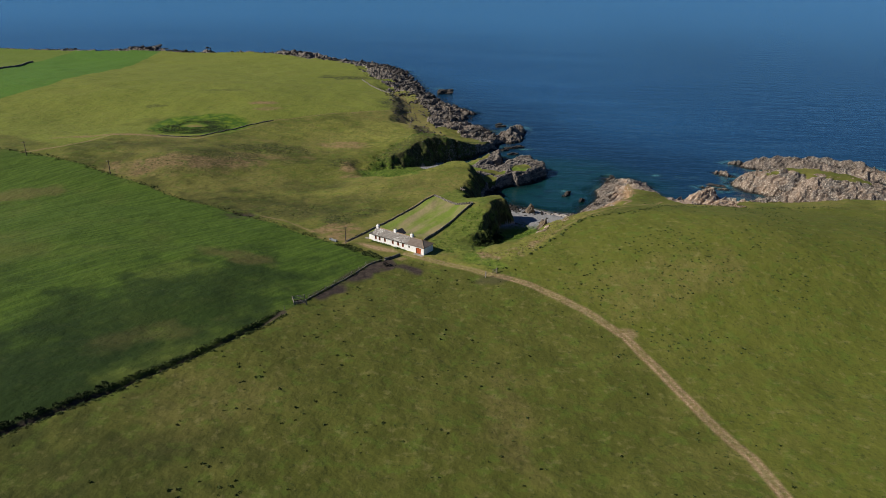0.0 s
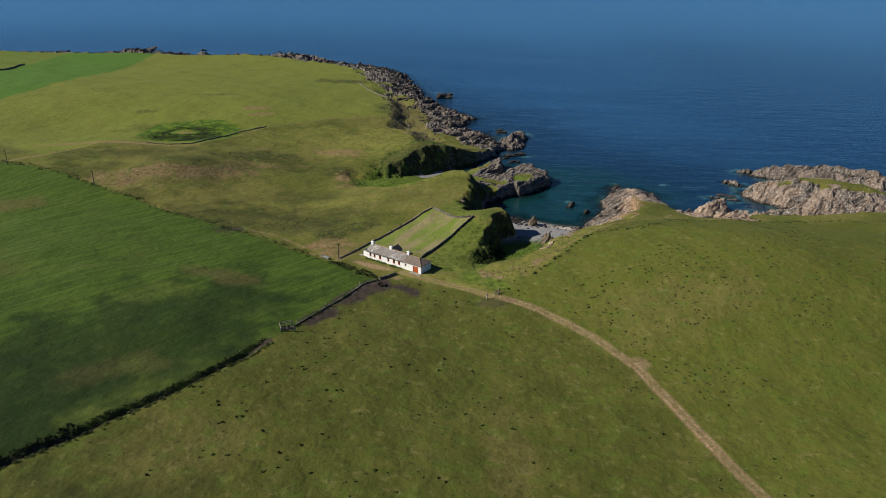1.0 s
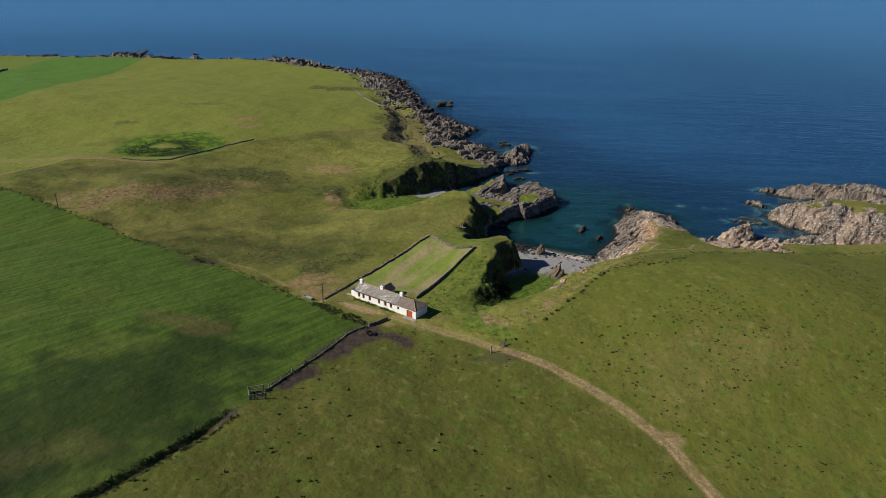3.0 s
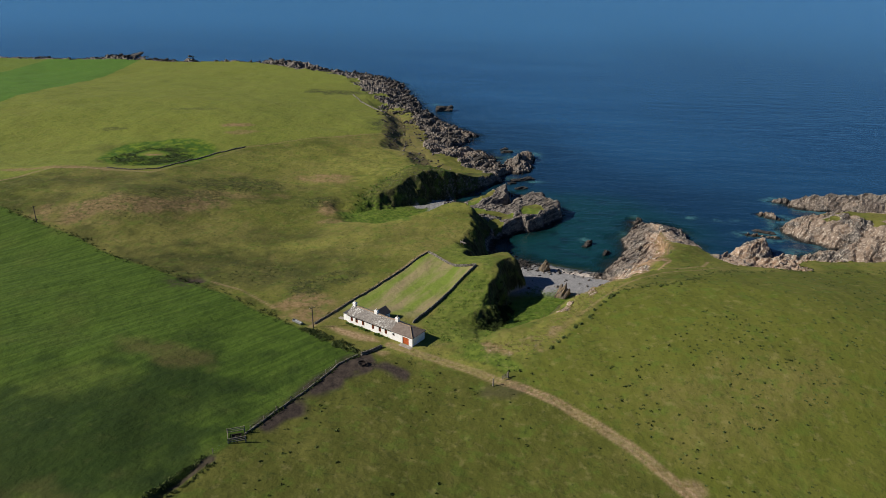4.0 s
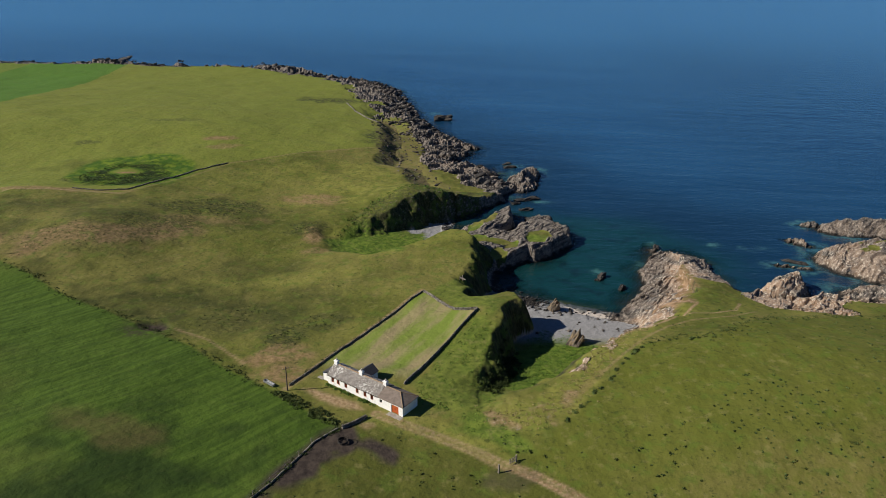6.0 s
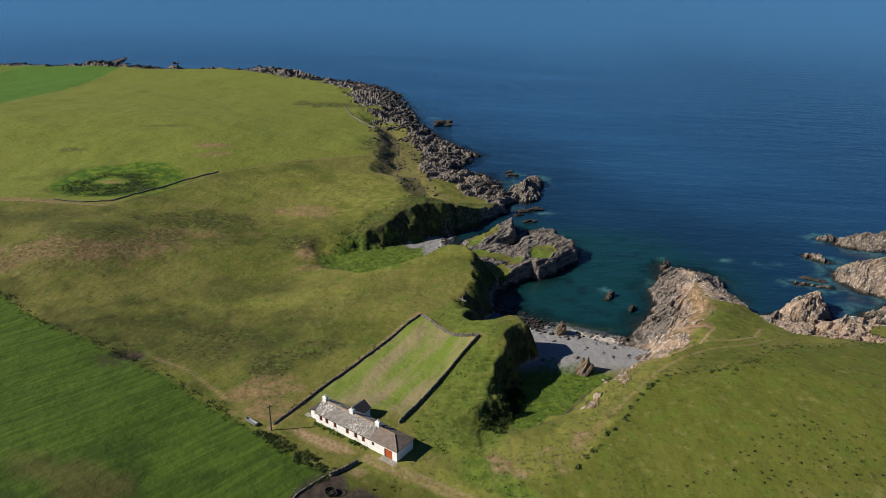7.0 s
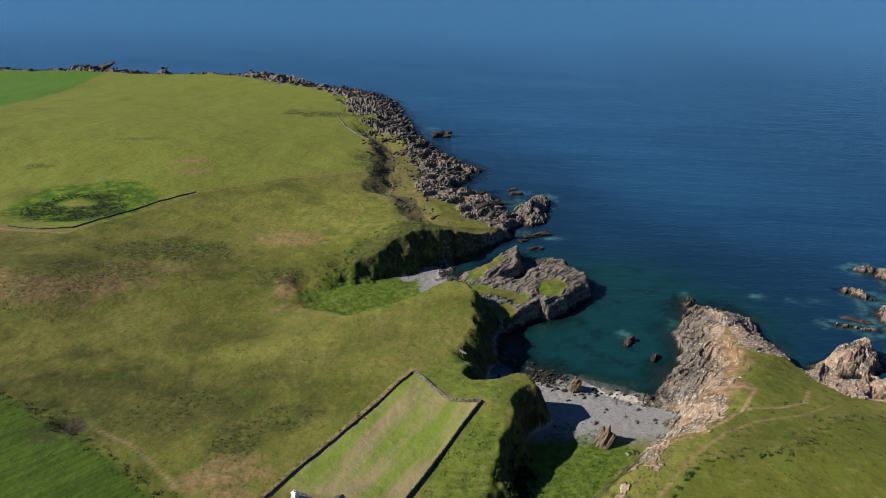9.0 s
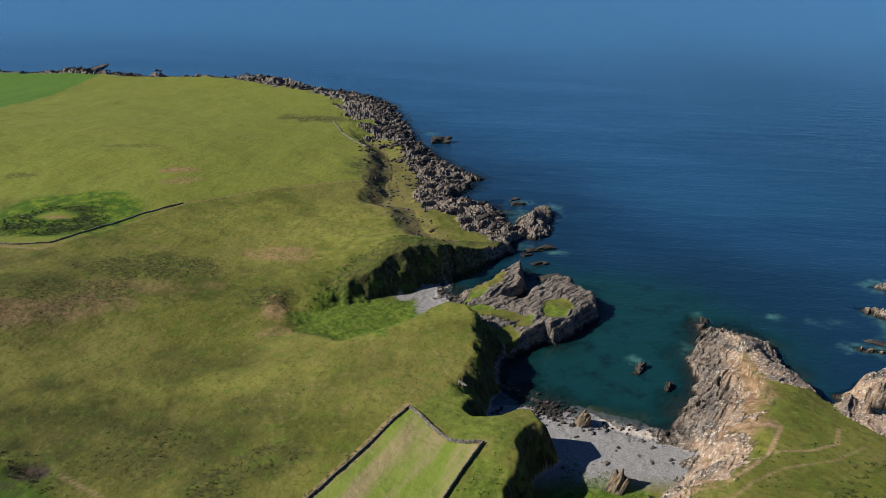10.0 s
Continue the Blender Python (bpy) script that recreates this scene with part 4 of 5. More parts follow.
def boulder_field(name, label, spots, seed, low, high):
    """Many loose boulders in one mesh."""
    rng = random.Random(seed)
    shapes = []
    for k in range(10):
        bm = rough_stone(rng, 1, rng.uniform(0.3, 0.6), rng.uniform(0.3, 0.55), 0.6, 1)
        bm.verts.ensure_lookup_table()
        shapes.append((np.array([v.co for v in bm.verts]), np.array([[v.index for v in f.verts] for f in bm.faces])))
        bm.free()
    z = land(spots[:, 0], spots[:, 1])[0]
    g = np.random.default_rng(seed)
    verts, faces, base = [], [], 0
    for (x, y), h in zip(spots, z):
        co, fs = shapes[g.integers(10)]
        a, s = g.normal(0.9, 0.35), low + (high - low) * g.random() ** 3
        lean = g.uniform(-0.5, 0.5)
        c, q = math.cos(a), math.sin(a)
        p = co * s
        p = np.stack([p[:, 0] * math.cos(lean) - p[:, 2] * math.sin(lean), p[:, 1], p[:, 0] * math.sin(lean) + p[:, 2] * math.cos(lean)], 1)
        p = np.stack([p[:, 0] * c - p[:, 1] * q + x, p[:, 0] * q + p[:, 1] * c + y, p[:, 2] + h + 0.12 * s], 1)
        verts.append(p)
        faces.append(fs + base)
        base += len(co)
    me = mesh_of(name, np.concatenate(verts).tolist(), np.concatenate(faces).tolist(), ROCK)
    return tagged(new(name, me), label, "rocks", kind="stuff")


def shore_boulders():
    g = np.random.default_rng(12)
    n = 60000
    y = g.uniform(385, 800, n)
    x = g.uniform(-430, 50, n)
    d, (bank, stony), inside = outline(SHORE, x, y)
    keep = ~inside & (d < bank * (0.42 + 0.4 * grain(x, y, 16, 211))) & (stony > 0.9)
    spots = np.stack([x, y], 1)[keep]
    shelf = outline(TERRACE_TURF, x, y)[2] & (g.random(n) < 0.35)
    far = spots[spots[:, 1] > 600]
    near = spots[spots[:, 1] <= 600]
    boulder_field("shore_boulders", "jumbled grey boulders along the low rocky shore", np.concatenate([near[:3200], far[:1700]]), 13, 0.35, 2.9)
    boulder_field("terrace_stones", "loose grey stones strewn over the grassy terrace", np.stack([x, y], 1)[shelf][:420], 15, 0.25, 1.3)
    x, y = g.uniform(10, 60, 4000), g.uniform(262, 300, 4000)
    z, rock, beach = land(x, y)
    edge = ((beach > 0.5) & (g.random(4000) < 0.02)) | ((beach > 0.3) & (np.abs(z - 0.3) < 0.35) & (g.random(4000) < 0.2)) | ((np.hypot(x - 26, y - 289) < 7) & (z > -0.5) & (z < 3))
    boulder_field("beach_stones", "grey stones and small boulders on the shingle beach", np.stack([x, y], 1)[edge][:700], 14, 0.12, 1.0)


sea_rocks()
shore_boulders()


# ---- dry stone walls ----
def stone_wall(name, line, height, thick, label, seed, size=0.45, category="wall"):
    """A wall of courses of rough stones with a row of copes on top."""
    rng = np.random.default_rng(seed)
    verts, faces, base = [], [], 0
    cube = np.array([(a, b, c) for a in (-0.5, 0.5) for b in (-0.5, 0.5) for c in (-0.5, 0.5)])
    quads = np.array([(0, 1, 3, 2), (4, 6, 7, 5), (0, 4, 5, 1), (2, 3, 7, 6), (0, 2, 6, 4), (1, 5, 7, 3)])
    for (x0, y0), (x1, y1) in zip(line[:-1], line[1:]):
        run = math.hypot(x1 - x0, y1 - y0)
        ang = math.atan2(y1 - y0, x1 - x0)
        count = max(2, int(run / size))
        mids = (np.arange(count) + 0.5) / count
        ground = land(x0 + (x1 - x0) * mids, y0 + (y1 - y0) * mids)[0]
        courses = max(2, round(height / 0.32))
        for row in range(courses + 1):
            top = row == courses
            for k in range(count):
                jit = rng.uniform(-0.5, 0.5, cube.shape) * (0.13, 0.10, 0.10)
                s = np.array((run / count * (0.97 if not top else 0.8), thick * (1 - 0.25 * row / courses), height / courses * (1.0 if not top else 0.9)))
                c = cube * s + jit
                f = mids[k] + (0.5 / count if row % 2 else 0)
                wx, wy = x0 + (x1 - x0) * f, y0 + (y1 - y0) * f
                p = np.stack([c[:, 0] * math.cos(ang) - c[:, 1] * math.sin(ang) + wx, c[:, 0] * math.sin(ang) + c[:, 1] * math.cos(ang) + wy, c[:, 2] + ground[k] + height / courses * (row + 0.35)], 1)
                verts.append(p)
                faces.append(quads + base)
                base += 8
    me = mesh_of(name, np.concatenate(verts).tolist(), np.concatenate(faces).tolist(), STONE)
    return tagged(new(name, me), label, category, kind="structure")


stone_wall("wall_east", [(8.9, 258.3), (4.4, 250), (-0.2, 241.3), (-4.4, 232.5), (-8.8, 223.6)], 0.55, 0.28, "grey dry stone garden wall above the gully", 21)
stone_wall("wall_north", [(-6.6, 272.3), (-4.4, 269.4), (-2.2, 266.2), (0.2, 262.8), (2.6, 260.2), (5.6, 258.9), (8.6, 258.5)], 0.5, 0.42, "low curved dry stone wall at the top of the garden", 22)
stone_wall("wall_west", [(-35, 222.2), (-31.2, 230.3), (-27.6, 238), (-23, 246), (-18.2, 253.6), (-12.5, 263), (-6.8, 272.3)], 0.34, 0.26, "dark dry stone wall along the meadow side of the garden", 23)
stone_wall("wall_yard", [(-38.6, 170), (-34.8, 179.1), (-30.5, 187.8), (-25.4, 200.8), (-21.5, 206.3)], 0.24, 0.28, "low tumbled stone wall beside the muddy yard", 24)


# ---- vegetation ----
def clumps(name, label, category, spots, material, blades, tall, wide, seed, lean=0.5, leafy=False, leaf=0.15):
    """Many small tufts or bushes in one mesh: blades that spread from a foot, or leaves round a low dome."""
    g = np.random.default_rng(seed)
    z = land(spots[:, 0], spots[:, 1])[0]
    sizes = g.uniform(0.55, 1.35, len(spots))
    verts, faces, base = [], [], 0
    for (x, y), h, s in zip(spots, z, sizes):
        a = g.uniform(0, 2 * math.pi, blades)
        if leafy:
            el = np.arccos(g.uniform(0.0, 1.0, blades))
            r = g.uniform(0.55, 1.0, blades)
            cx, cy, cz = wide * s * r * np.sin(el) * np.cos(a), wide * s * r * np.sin(el) * np.sin(a), tall * s * r * np.cos(el)
            u = g.normal(size=(blades, 3)) * leaf * s * (wide + tall) * 0.5
            v = g.normal(size=(blades, 3)) * leaf * s * (wide + tall) * 0.5
            c = np.stack([cx + x, cy + y, cz + h], 1)
            p = np.stack([c - u, c + v, c + u, c - v], 1).reshape(-1, 3)
            f = np.arange(blades * 4).reshape(-1, 4) + base
            base += blades * 4
        else:
            w = 0.1 * wide * s
            foot = np.stack([x + 0.35 * wide * s * np.cos(a), y + 0.35 * wide * s * np.sin(a), np.full(blades, h - 0.05)], 1)
            side = np.stack([-np.sin(a), np.cos(a), 0 * a], 1) * w
            tip = foot + np.stack([np.cos(a) * wide * s * lean * 0.9, np.sin(a) * wide * s * lean * 0.9, tall * s * g.uniform(0.6, 1.0, blades)], 1)
            p = np.stack([foot - side, foot + side, tip], 1).reshape(-1, 3)
            f = np.arange(blades * 3).reshape(-1, 3) + base
            base += blades * 3
        verts.append(p)
        faces.append(f)
    me = mesh_of(name, np.concatenate(verts).tolist(), np.concatenate(faces).tolist(), material)
    return tagged(new(name, me), label, category, kind="stuff")


def scatter(count, box, seed, keep):
    g = np.random.default_rng(seed)
    x, y = g.uniform(box[0], box[1], count), g.uniform(box[2], box[3], count)
    ok = keep(x, y, g.random(count))
    return np.stack([x, y], 1)[ok]


def near_line(line, step, spread, seed):
    g = np.random.default_rng(seed)
    out = []
    for (x0, y0), (x1, y1) in zip(line[:-1], line[1:]):
        n = max(1, int(math.hypot(x1 - x0, y1 - y0) / step))
        f = g.random(n)
        out.append(np.stack([x0 + (x1 - x0) * f, y0 + (y1 - y0) * f], 1) + g.normal(0, spread, (n, 2)))
    return np.concatenate(out)


def plant():
    def pasture(x, y, r):
        p = outline(CROP, x, y)[2] | (along(TRACK, x, y) < 3) | outline(MUD, x, y)[2]
        return ~p & (0.7 * grain(x, y, 14, 201) + 0.5 * grain(x, y, 4, 202) + 0.25 > r)

    clumps("pasture_rushes", "scattered dark rush tufts in the grazed pasture", "rushes", scatter(2300, (-95, 70, 84, 205), 31, pasture), RUSH, 14, 0.2, 0.26, 32, leafy=True, leaf=0.4)
    clumps("east_field_tufts", "dark grass tufts across the eastern field", "grass", scatter(3600, (40, 150, 150, 262), 33, lambda x, y, r: (0.6 * grain(x, y, 16, 205) + 0.4 * grain(x, y, 5, 206) + 0.12 > r) & (along(TRACK, x, y) > 4)), BUSH_LEAF, 12, 0.16, 0.26, 34, leafy=True, leaf=0.4)

    def meadow(x, y, r):
        return (blobs(RUSHES, x, y, 111) > 0.25 + 0.4 * r) & ~outline(CROP, x, y)[2]

    clumps("meadow_rushes", "patches of dark rushes in the rough meadow", "rushes", scatter(34000, (-175, -20, 225, 405), 35, meadow), RUSH, 9, 0.22, 0.34, 36, leafy=True, leaf=0.17)
    clumps("gully_scrub", "thick green bracken and nettles filling the gully", "scrub", scatter(6000, (-10, 50, 197, 272), 37, lambda x, y, r: outline(LUSH_FLOOR, x, y)[2] | ((outline(LUSH_WEST, x, y)[2] | outline(LUSH_WEDGE, x, y)[2]) & (r < 0.35 + 0.4 * grain(x, y, 5, 207)))), LEAF_LIGHT, 12, 0.3, 0.5, 38, leafy=True)
    bushes = near_line([(10, 225.5), (13, 231), (15.5, 238), (16.5, 243), (17, 249)], 0.16, 1.4, 39)
    clumps("gorse_thicket", "dark gorse thicket on the shaded bank of the knoll", "bushes", bushes, GORSE, 46, 0.8, 0.8, 40, leafy=True)
    for side, seed, wide in ((1.35, 41, 0.34), (-1.35, 42, 0.42)):
        line = [(a + 0.8 * side, b - 0.6 * side) for a, b in HEDGE]
        clumps("hedge", "low straggling scrub on the bank of a field ditch", "hedge", near_line(line, 0.22, 0.3, seed), HEDGE_LEAF, 24, wide * 0.9, wide, seed + 60, leafy=True)
    line = [(a - 1.3, b + 1.0) for a, b in HEDGE[:4]]
    clumps("hedge", "dense dark hawthorn bushes beside the field ditch", "hedge", near_line(line, 0.5, 0.4, 57), GORSE, 50, 0.6, 0.55, 58, leafy=True)
    clumps("bog_rushes", "dark rushes growing in the wet hollow on the hill", "rushes", scatter(1500, (-160, -118, 355, 398), 59, lambda x, y, r: (np.hypot((x + 139) * 0.92, (y - 375) * 1.05) < 17) & (np.hypot(x + 141, (y - 381) * 1.3) > 7)), RUSH, 10, 0.35, 0.4, 60, leafy=True, leaf=0.2)
    clumps("field_edge_bushes", "low bushes along the wall below the cottage", "bushes", near_line([(-22, 208.5), (-32, 215.5), (-38, 219.5)], 0.16, 0.9, 43), HEDGE_LEAF, 30, 0.6, 0.55, 44, leafy=True)
    clumps("field_edge_scrub", "rough grass and scrub along the crop edge", "scrub", near_line(CROP_EDGE[2:], 0.5, 0.8, 45), HEDGE_LEAF, 16, 0.45, 0.5, 46, leafy=True)
    clumps("wall_weeds", "weeds growing along the low yard wall", "weeds", near_line(WALL_YARD, 0.35, 0.4, 47), HEDGE_LEAF, 20, 0.45, 0.4, 48, leafy=True)
    clumps("garden_wall_weeds", "dark weeds along the garden wall", "weeds", near_line([(-35.4, 222), (-28, 238.2), (-18.6, 253.8), (-7, 272.5)], 0.25, 0.35, 53), HEDGE_LEAF, 14, 0.28, 0.3, 54, leafy=True)
    clumps("rim_grass", "coarse overhanging grass on the cliff rim", "grass", near_line([(-40, 328), (-36, 341), (-26, 358), (-16, 366), (-6, 366), (3, 362)], 0.3, 1.6, 49), BRACKEN, 10, 0.5, 0.7, 50, leafy=True)
    clumps("bluff_grass", "dark coarse tussocks along the rim of the sea bluff", "grass", near_line([(4, 324), (12, 316), (14, 309), (10.5, 299), (8.5, 288)], 0.12, 1.2, 55), RUSH, 12, 0.35, 0.45, 56, leafy=True, leaf=0.18)
    clumps("brow_scrub", "dark scrub along the brow above the shore", "scrub", near_line([(48, 236), (56, 238), (66, 237), (84, 252), (112, 260), (150, 260)], 0.45, 1.2, 51), HEDGE_LEAF, 14, 0.4, 0.5, 52, leafy=True)


def bank_growth():
    band = [(a + 1.2, b + 1.6) for a, b in FIELD_EDGE[1:]]
    band = [(a - 2.6, b + 0.6) if b < 236 else (a, b) for a, b in band]
    clumps("bank_scrub", "low green scrub along the lip of the gully", "scrub", near_line(band, 0.4, 1.1, 81), BUSH_LEAF, 10, 0.15, 0.32, 82, leafy=True)
    clumps("bank_grass", "long straw-coloured grass on the gully bank", "grass", near_line(STRAW, 0.06, 2.0, 83), STRAW_BLADES, 8, 0.09, 0.34, 84, leafy=True, leaf=0.3)


def edge_bushes():
    g = np.random.default_rng(65)
    line = FIELD_EDGE[2:10]
    for (x0, y0), (x1, y1) in zip(line[:-1], line[1:]):
        n = max(1, round(math.hypot(x1 - x0, y1 - y0) / 2.6))
        for k in range(n):
            f = (k + g.uniform(0.2, 0.8)) / n
            spot = np.array([[x0 + (x1 - x0) * f, y0 + (y1 - y0) * f]]) + g.normal(0, 0.25, (1, 2))
            size = g.uniform(0.22, 0.52)
            ob = clumps("bush", "small dark green bush on the field edge", "bush", spot + g.normal(0, size * 0.7, (6, 2)), BUSH_LEAF, 34, size * 1.1, size, 66 + k, leafy=True)
            tagged(ob, group="bushes along the field edge", kind="thing")


plant()
bank_growth()
edge_bushes()


# ---- the cottage ----
def gable_roof(x0, x1, y0, y1, eave, ridge, over=0.2, thick=0.14):
    mid = (y0 + y1) / 2
    drop = (ridge - eave) / (mid - y0) * over
    outer = [(y0 - over, eave - drop), (mid, ridge), (y1 + over, eave - drop), (y1 + over, eave - drop + thick), (mid, ridge + thick), (y0 - over, eave - drop + thick)]
    return prism(outer, 0, x0, x1)


def hip_roof(x0, x1, y0, y1, eave, ridge, over=0.25, thick=0.14, hip=2.6):
    """A roof whose far end is hipped."""
    mid = (y0 + y1) / 2
    bm = bmesh.new()
    for lift in (0, thick):
        a = [bm.verts.new(v) for v in ((x0, y0 - over, eave - 0.1 + lift), (x1 + over, y0 - over, eave - 0.1 + lift), (x1 + over, y1 + over, eave - 0.1 + lift), (x0, y1 + over, eave - 0.1 + lift), (x0, mid, ridge + lift), (x1 - hip, mid, ridge + lift))]
        for f in ((0, 1, 5, 4), (1, 2, 5), (2, 3, 4, 5)):
            bm.faces.new([a[k] for k in f])
        if lift:
            for k, n in ((0, 1), (1, 2), (2, 3), (3, 4), (4, 0)):
                bm.faces.new((low[k], low[n], a[n], a[k]))
        low = a
    return bm


def wall_with_openings(length, height, openings, thick=0.45):
    """A wall along x whose outer face is y = 0; openings as (x0, x1, z0, z1), left to right."""
    pieces, at = [], 0.0
    for x0, x1, z0, z1 in openings:
        pieces.append(block((at, 0, -0.6), (x0, thick, height)))
        if z0 > 0.05:
            pieces.append(block((x0, 0, -0.6), (x1, thick, z0)))
        pieces.append(block((x0, 0, z1), (x1, thick, height)))
        at = x1
    pieces.append(block((at, 0, -0.6), (length, thick, height)))
    return join(*pieces)


def window(parent, x0, x1, z0, z1, y=0.12, name="window"):
    w = part(name, join(block((x0, y, z0), (x0 + 0.09, y + 0.08, z1)), block((x1 - 0.09, y, z0), (x1, y + 0.08, z1)), block((x0 + 0.09, y, z1 - 0.09), (x1 - 0.09, y + 0.08, z1)),
                        block((x0 + 0.09, y, z0), (x1 - 0.09, y + 0.08, z0 + 0.1)), block((x0 + 0.09, y, (z0 + z1) / 2 - 0.04), (x1 - 0.09, y + 0.08, (z0 + z1) / 2 + 0.04))), RUST_PAINT, parent, "red-brown painted sash window")
    part("pane", block((x0 + 0.09, y + 0.03, z0 + 0.1), (x1 - 0.09, y + 0.05, z1 - 0.09)), GLASS, w)
    part("shutter", join(block((x0, y - 0.06, z0 + 0.02), (x0 + 0.2, y - 0.01, z1 - 0.02)), block((x1 - 0.2, y - 0.06, z0 + 0.02), (x1, y - 0.01, z1 - 0.02))), RUST_PAINT, w, "narrow red-brown shutters")
    part("sill", block((x0 - 0.08, -0.08, z0 - 0.1), (x1 + 0.08, 0.12, z0 - 0.005), 0.01), WHITE, w)
    return w


def chimney(parent, x, y, foot, top, wide=0.95, deep=0.75):
    c = part("chimney", join(block((x - wide / 2, y - deep / 2, foot), (x + wide / 2, y + deep / 2, top - 0.3), 0.02), block((x - wide / 2 - 0.1, y - deep / 2 - 0.1, top - 0.3), (x + wide / 2 + 0.1, y + deep / 2 + 0.1, top - 0.14), 0.02),
                          block((x - wide / 2 + 0.04, y - deep / 2 + 0.04, top - 0.14), (x + wide / 2 - 0.04, y + deep / 2 - 0.04, top), 0.02)), WHITE, parent, "whitewashed chimney stack with a stepped cope")
    part("chimney_pot", tube((x, y, top - 0.02), (x, y, top + 0.45), 0.17, 0.13, 10), POT, c)


def cottage():
    h = thing("cottage", "long white whitewashed cottage with slate roofs and garage end", "house", turned(-26.3, 223.6, HOUSE_Z, -34.4))
    deep, eave, ridge = 5.2, 2.45, 4.0
    # main range
    spots = (1.5, 3.2, 5.5, 8.9, 11.2, 13.2)
    holes = [(x - 0.42, x + 0.42, 0.75, 2.0) for x in spots]
    part("front_wall", wall_with_openings(15.0, eave, holes), WHITE, h)
    part("back_wall", block((0, deep - 0.45, -0.6), (15.0, deep, eave)), WHITE, h)
    for x in (0, 14.55):
        part("gable", prism([(0.45, -0.6), (deep - 0.45, -0.6), (deep - 0.45, eave), (deep / 2, ridge - 0.06), (0.45, eave)], 0, x + 0.003, x + 0.447), WHITE, h)
    for k, x in enumerate(spots):
        window(h, x - 0.42, x + 0.42, 0.75, 2.0)
    part("roof", gable_roof(-0.12, 15.1, 0, deep, eave, ridge), SLATE_OLD, h, "grey slate roof blotched with pale lichen")
    part("ridge", prism([(deep / 2 - 0.2, ridge + 0.02), (deep / 2, ridge + 0.2), (deep / 2 + 0.2, ridge + 0.02)], 0, -0.12, 15.1), RIDGE, h, "ochre ridge tiles")
    for x in (0.45, 8.0, 15.0):
        chimney(h, x, deep / 2, ridge - 0.7, ridge + 1.0)
    # garage end
    gw, ge, gr = 6.9, 2.45, 3.75
    part("garage_front", wall_with_openings(gw, ge, [(0.5, 1.2, 1.15, 1.95), (3.75, 5.75, 0.0, 1.95)]), WHITE, h, m=pose(15.0, -0.12, 0))
    part("garage_end", block((21.45, 0.33, -0.6), (21.9, deep - 0.2, ge)), WHITE, h)
    part("garage_back", block((15.0, deep - 0.55, -0.6), (21.44, deep - 0.2, ge)), WHITE, h)
    gd = part("garage_door", join(*[block((18.77 + 0.246 * k, 0.05, 0.02), (18.77 + 0.246 * k + 0.238, 0.10 + 0.012 * (k % 2), 1.94)) for k in range(8)]), DOOR_PAINT, h, "orange-red boarded double garage door")
    part("handle", block((19.7, 0.0, 0.95), (19.8, 0.05, 1.15)), DARK_METAL, gd)
    win = part("window", block((15.5, 0.02, 1.16), (16.2, 0.08, 1.94)), RUST_PAINT, h)
    part("pane", block((15.58, -0.0, 1.24), (16.12, 0.018, 1.86)), GLASS, win)
    part("garage_roof", hip_roof(15.1, 21.9, -0.12, deep - 0.2, ge, gr), SLATE, h, "dark grey hipped slate roof")
    mid = (deep - 0.32) / 2
    part("hip_ridge", join(tube((15.15, mid, gr + 0.15), (19.3, mid, gr + 0.15), 0.11, 0.11, 6), tube((19.3, mid, gr + 0.15), (22.12, -0.35, ge + 0.06), 0.11, 0.11, 6), tube((19.3, mid, gr + 0.15), (22.12, deep + 0.03, ge + 0.06), 0.11, 0.11, 6)), RIDGE, h, "ochre hip and ridge tiles")
    part("apron", block((18.4, -1.5, -0.5), (22.2, -0.13, 0.03), 0.03), CONCRETE, h, "rough concrete apron at the garage door")
    # lean-to at the west end
    part("lean_to", join(block((-1.9, 0.5, -0.6), (-0.01, 0.9, 1.9)), block((-1.9, 4.3, -0.6), (-0.01, 4.7, 1.9)), block((-1.9, 0.9, -0.6), (-1.5, 4.3, 1.9))), WHITE, h)
    bm = bmesh.new()
    v = [bm.verts.new(c) for c in ((-2.1, 0.3, 1.85), (-0.02, 0.3, 2.75), (-0.02, 4.9, 2.75), (-2.1, 4.9, 1.85), (-2.1, 0.3, 2.0), (-0.02, 0.3, 2.9), (-0.02, 4.9, 2.9), (-2.1, 4.9, 2.0))]
    for f in ((0, 1, 2, 3), (4, 5, 6, 7), (0, 1, 5, 4), (1, 2, 6, 5), (2, 3, 7, 6), (3, 0, 4, 7)):
        bm.faces.new([v[k] for k in f])
    part("lean_to_roof", bm, SLATE_DARK, h, "dark slate lean-to roof")
    part("step", join(block((-2.9, 0.2, -0.5), (-1.95, 1.3, 0.2)), block((-3.7, 0.3, -0.5), (-2.92, 1.2, 0.05))), CONCRETE, h)
    # rear wing
    x0, x1, y0, y1, e, r = 4.6, 7.9, deep + 0.01, 8.2, 2.1, 3.3
    part("wing_wall", join(block((x0, y0, -0.6), (x0 + 0.4, y1, e)), block((x1 - 0.4, y0, -0.6), (x1, y1, e)), prism([(x0 + 0.41, -0.6), (x1 - 0.41, -0.6), (x1 - 0.41, e), ((x0 + x1) / 2, r - 0.12), (x0 + 0.41, e)], 1, y1 - 0.42, y1 - 0.01)), WHITE, h, "whitewashed rear wing")
    mx = (x0 + x1) / 2
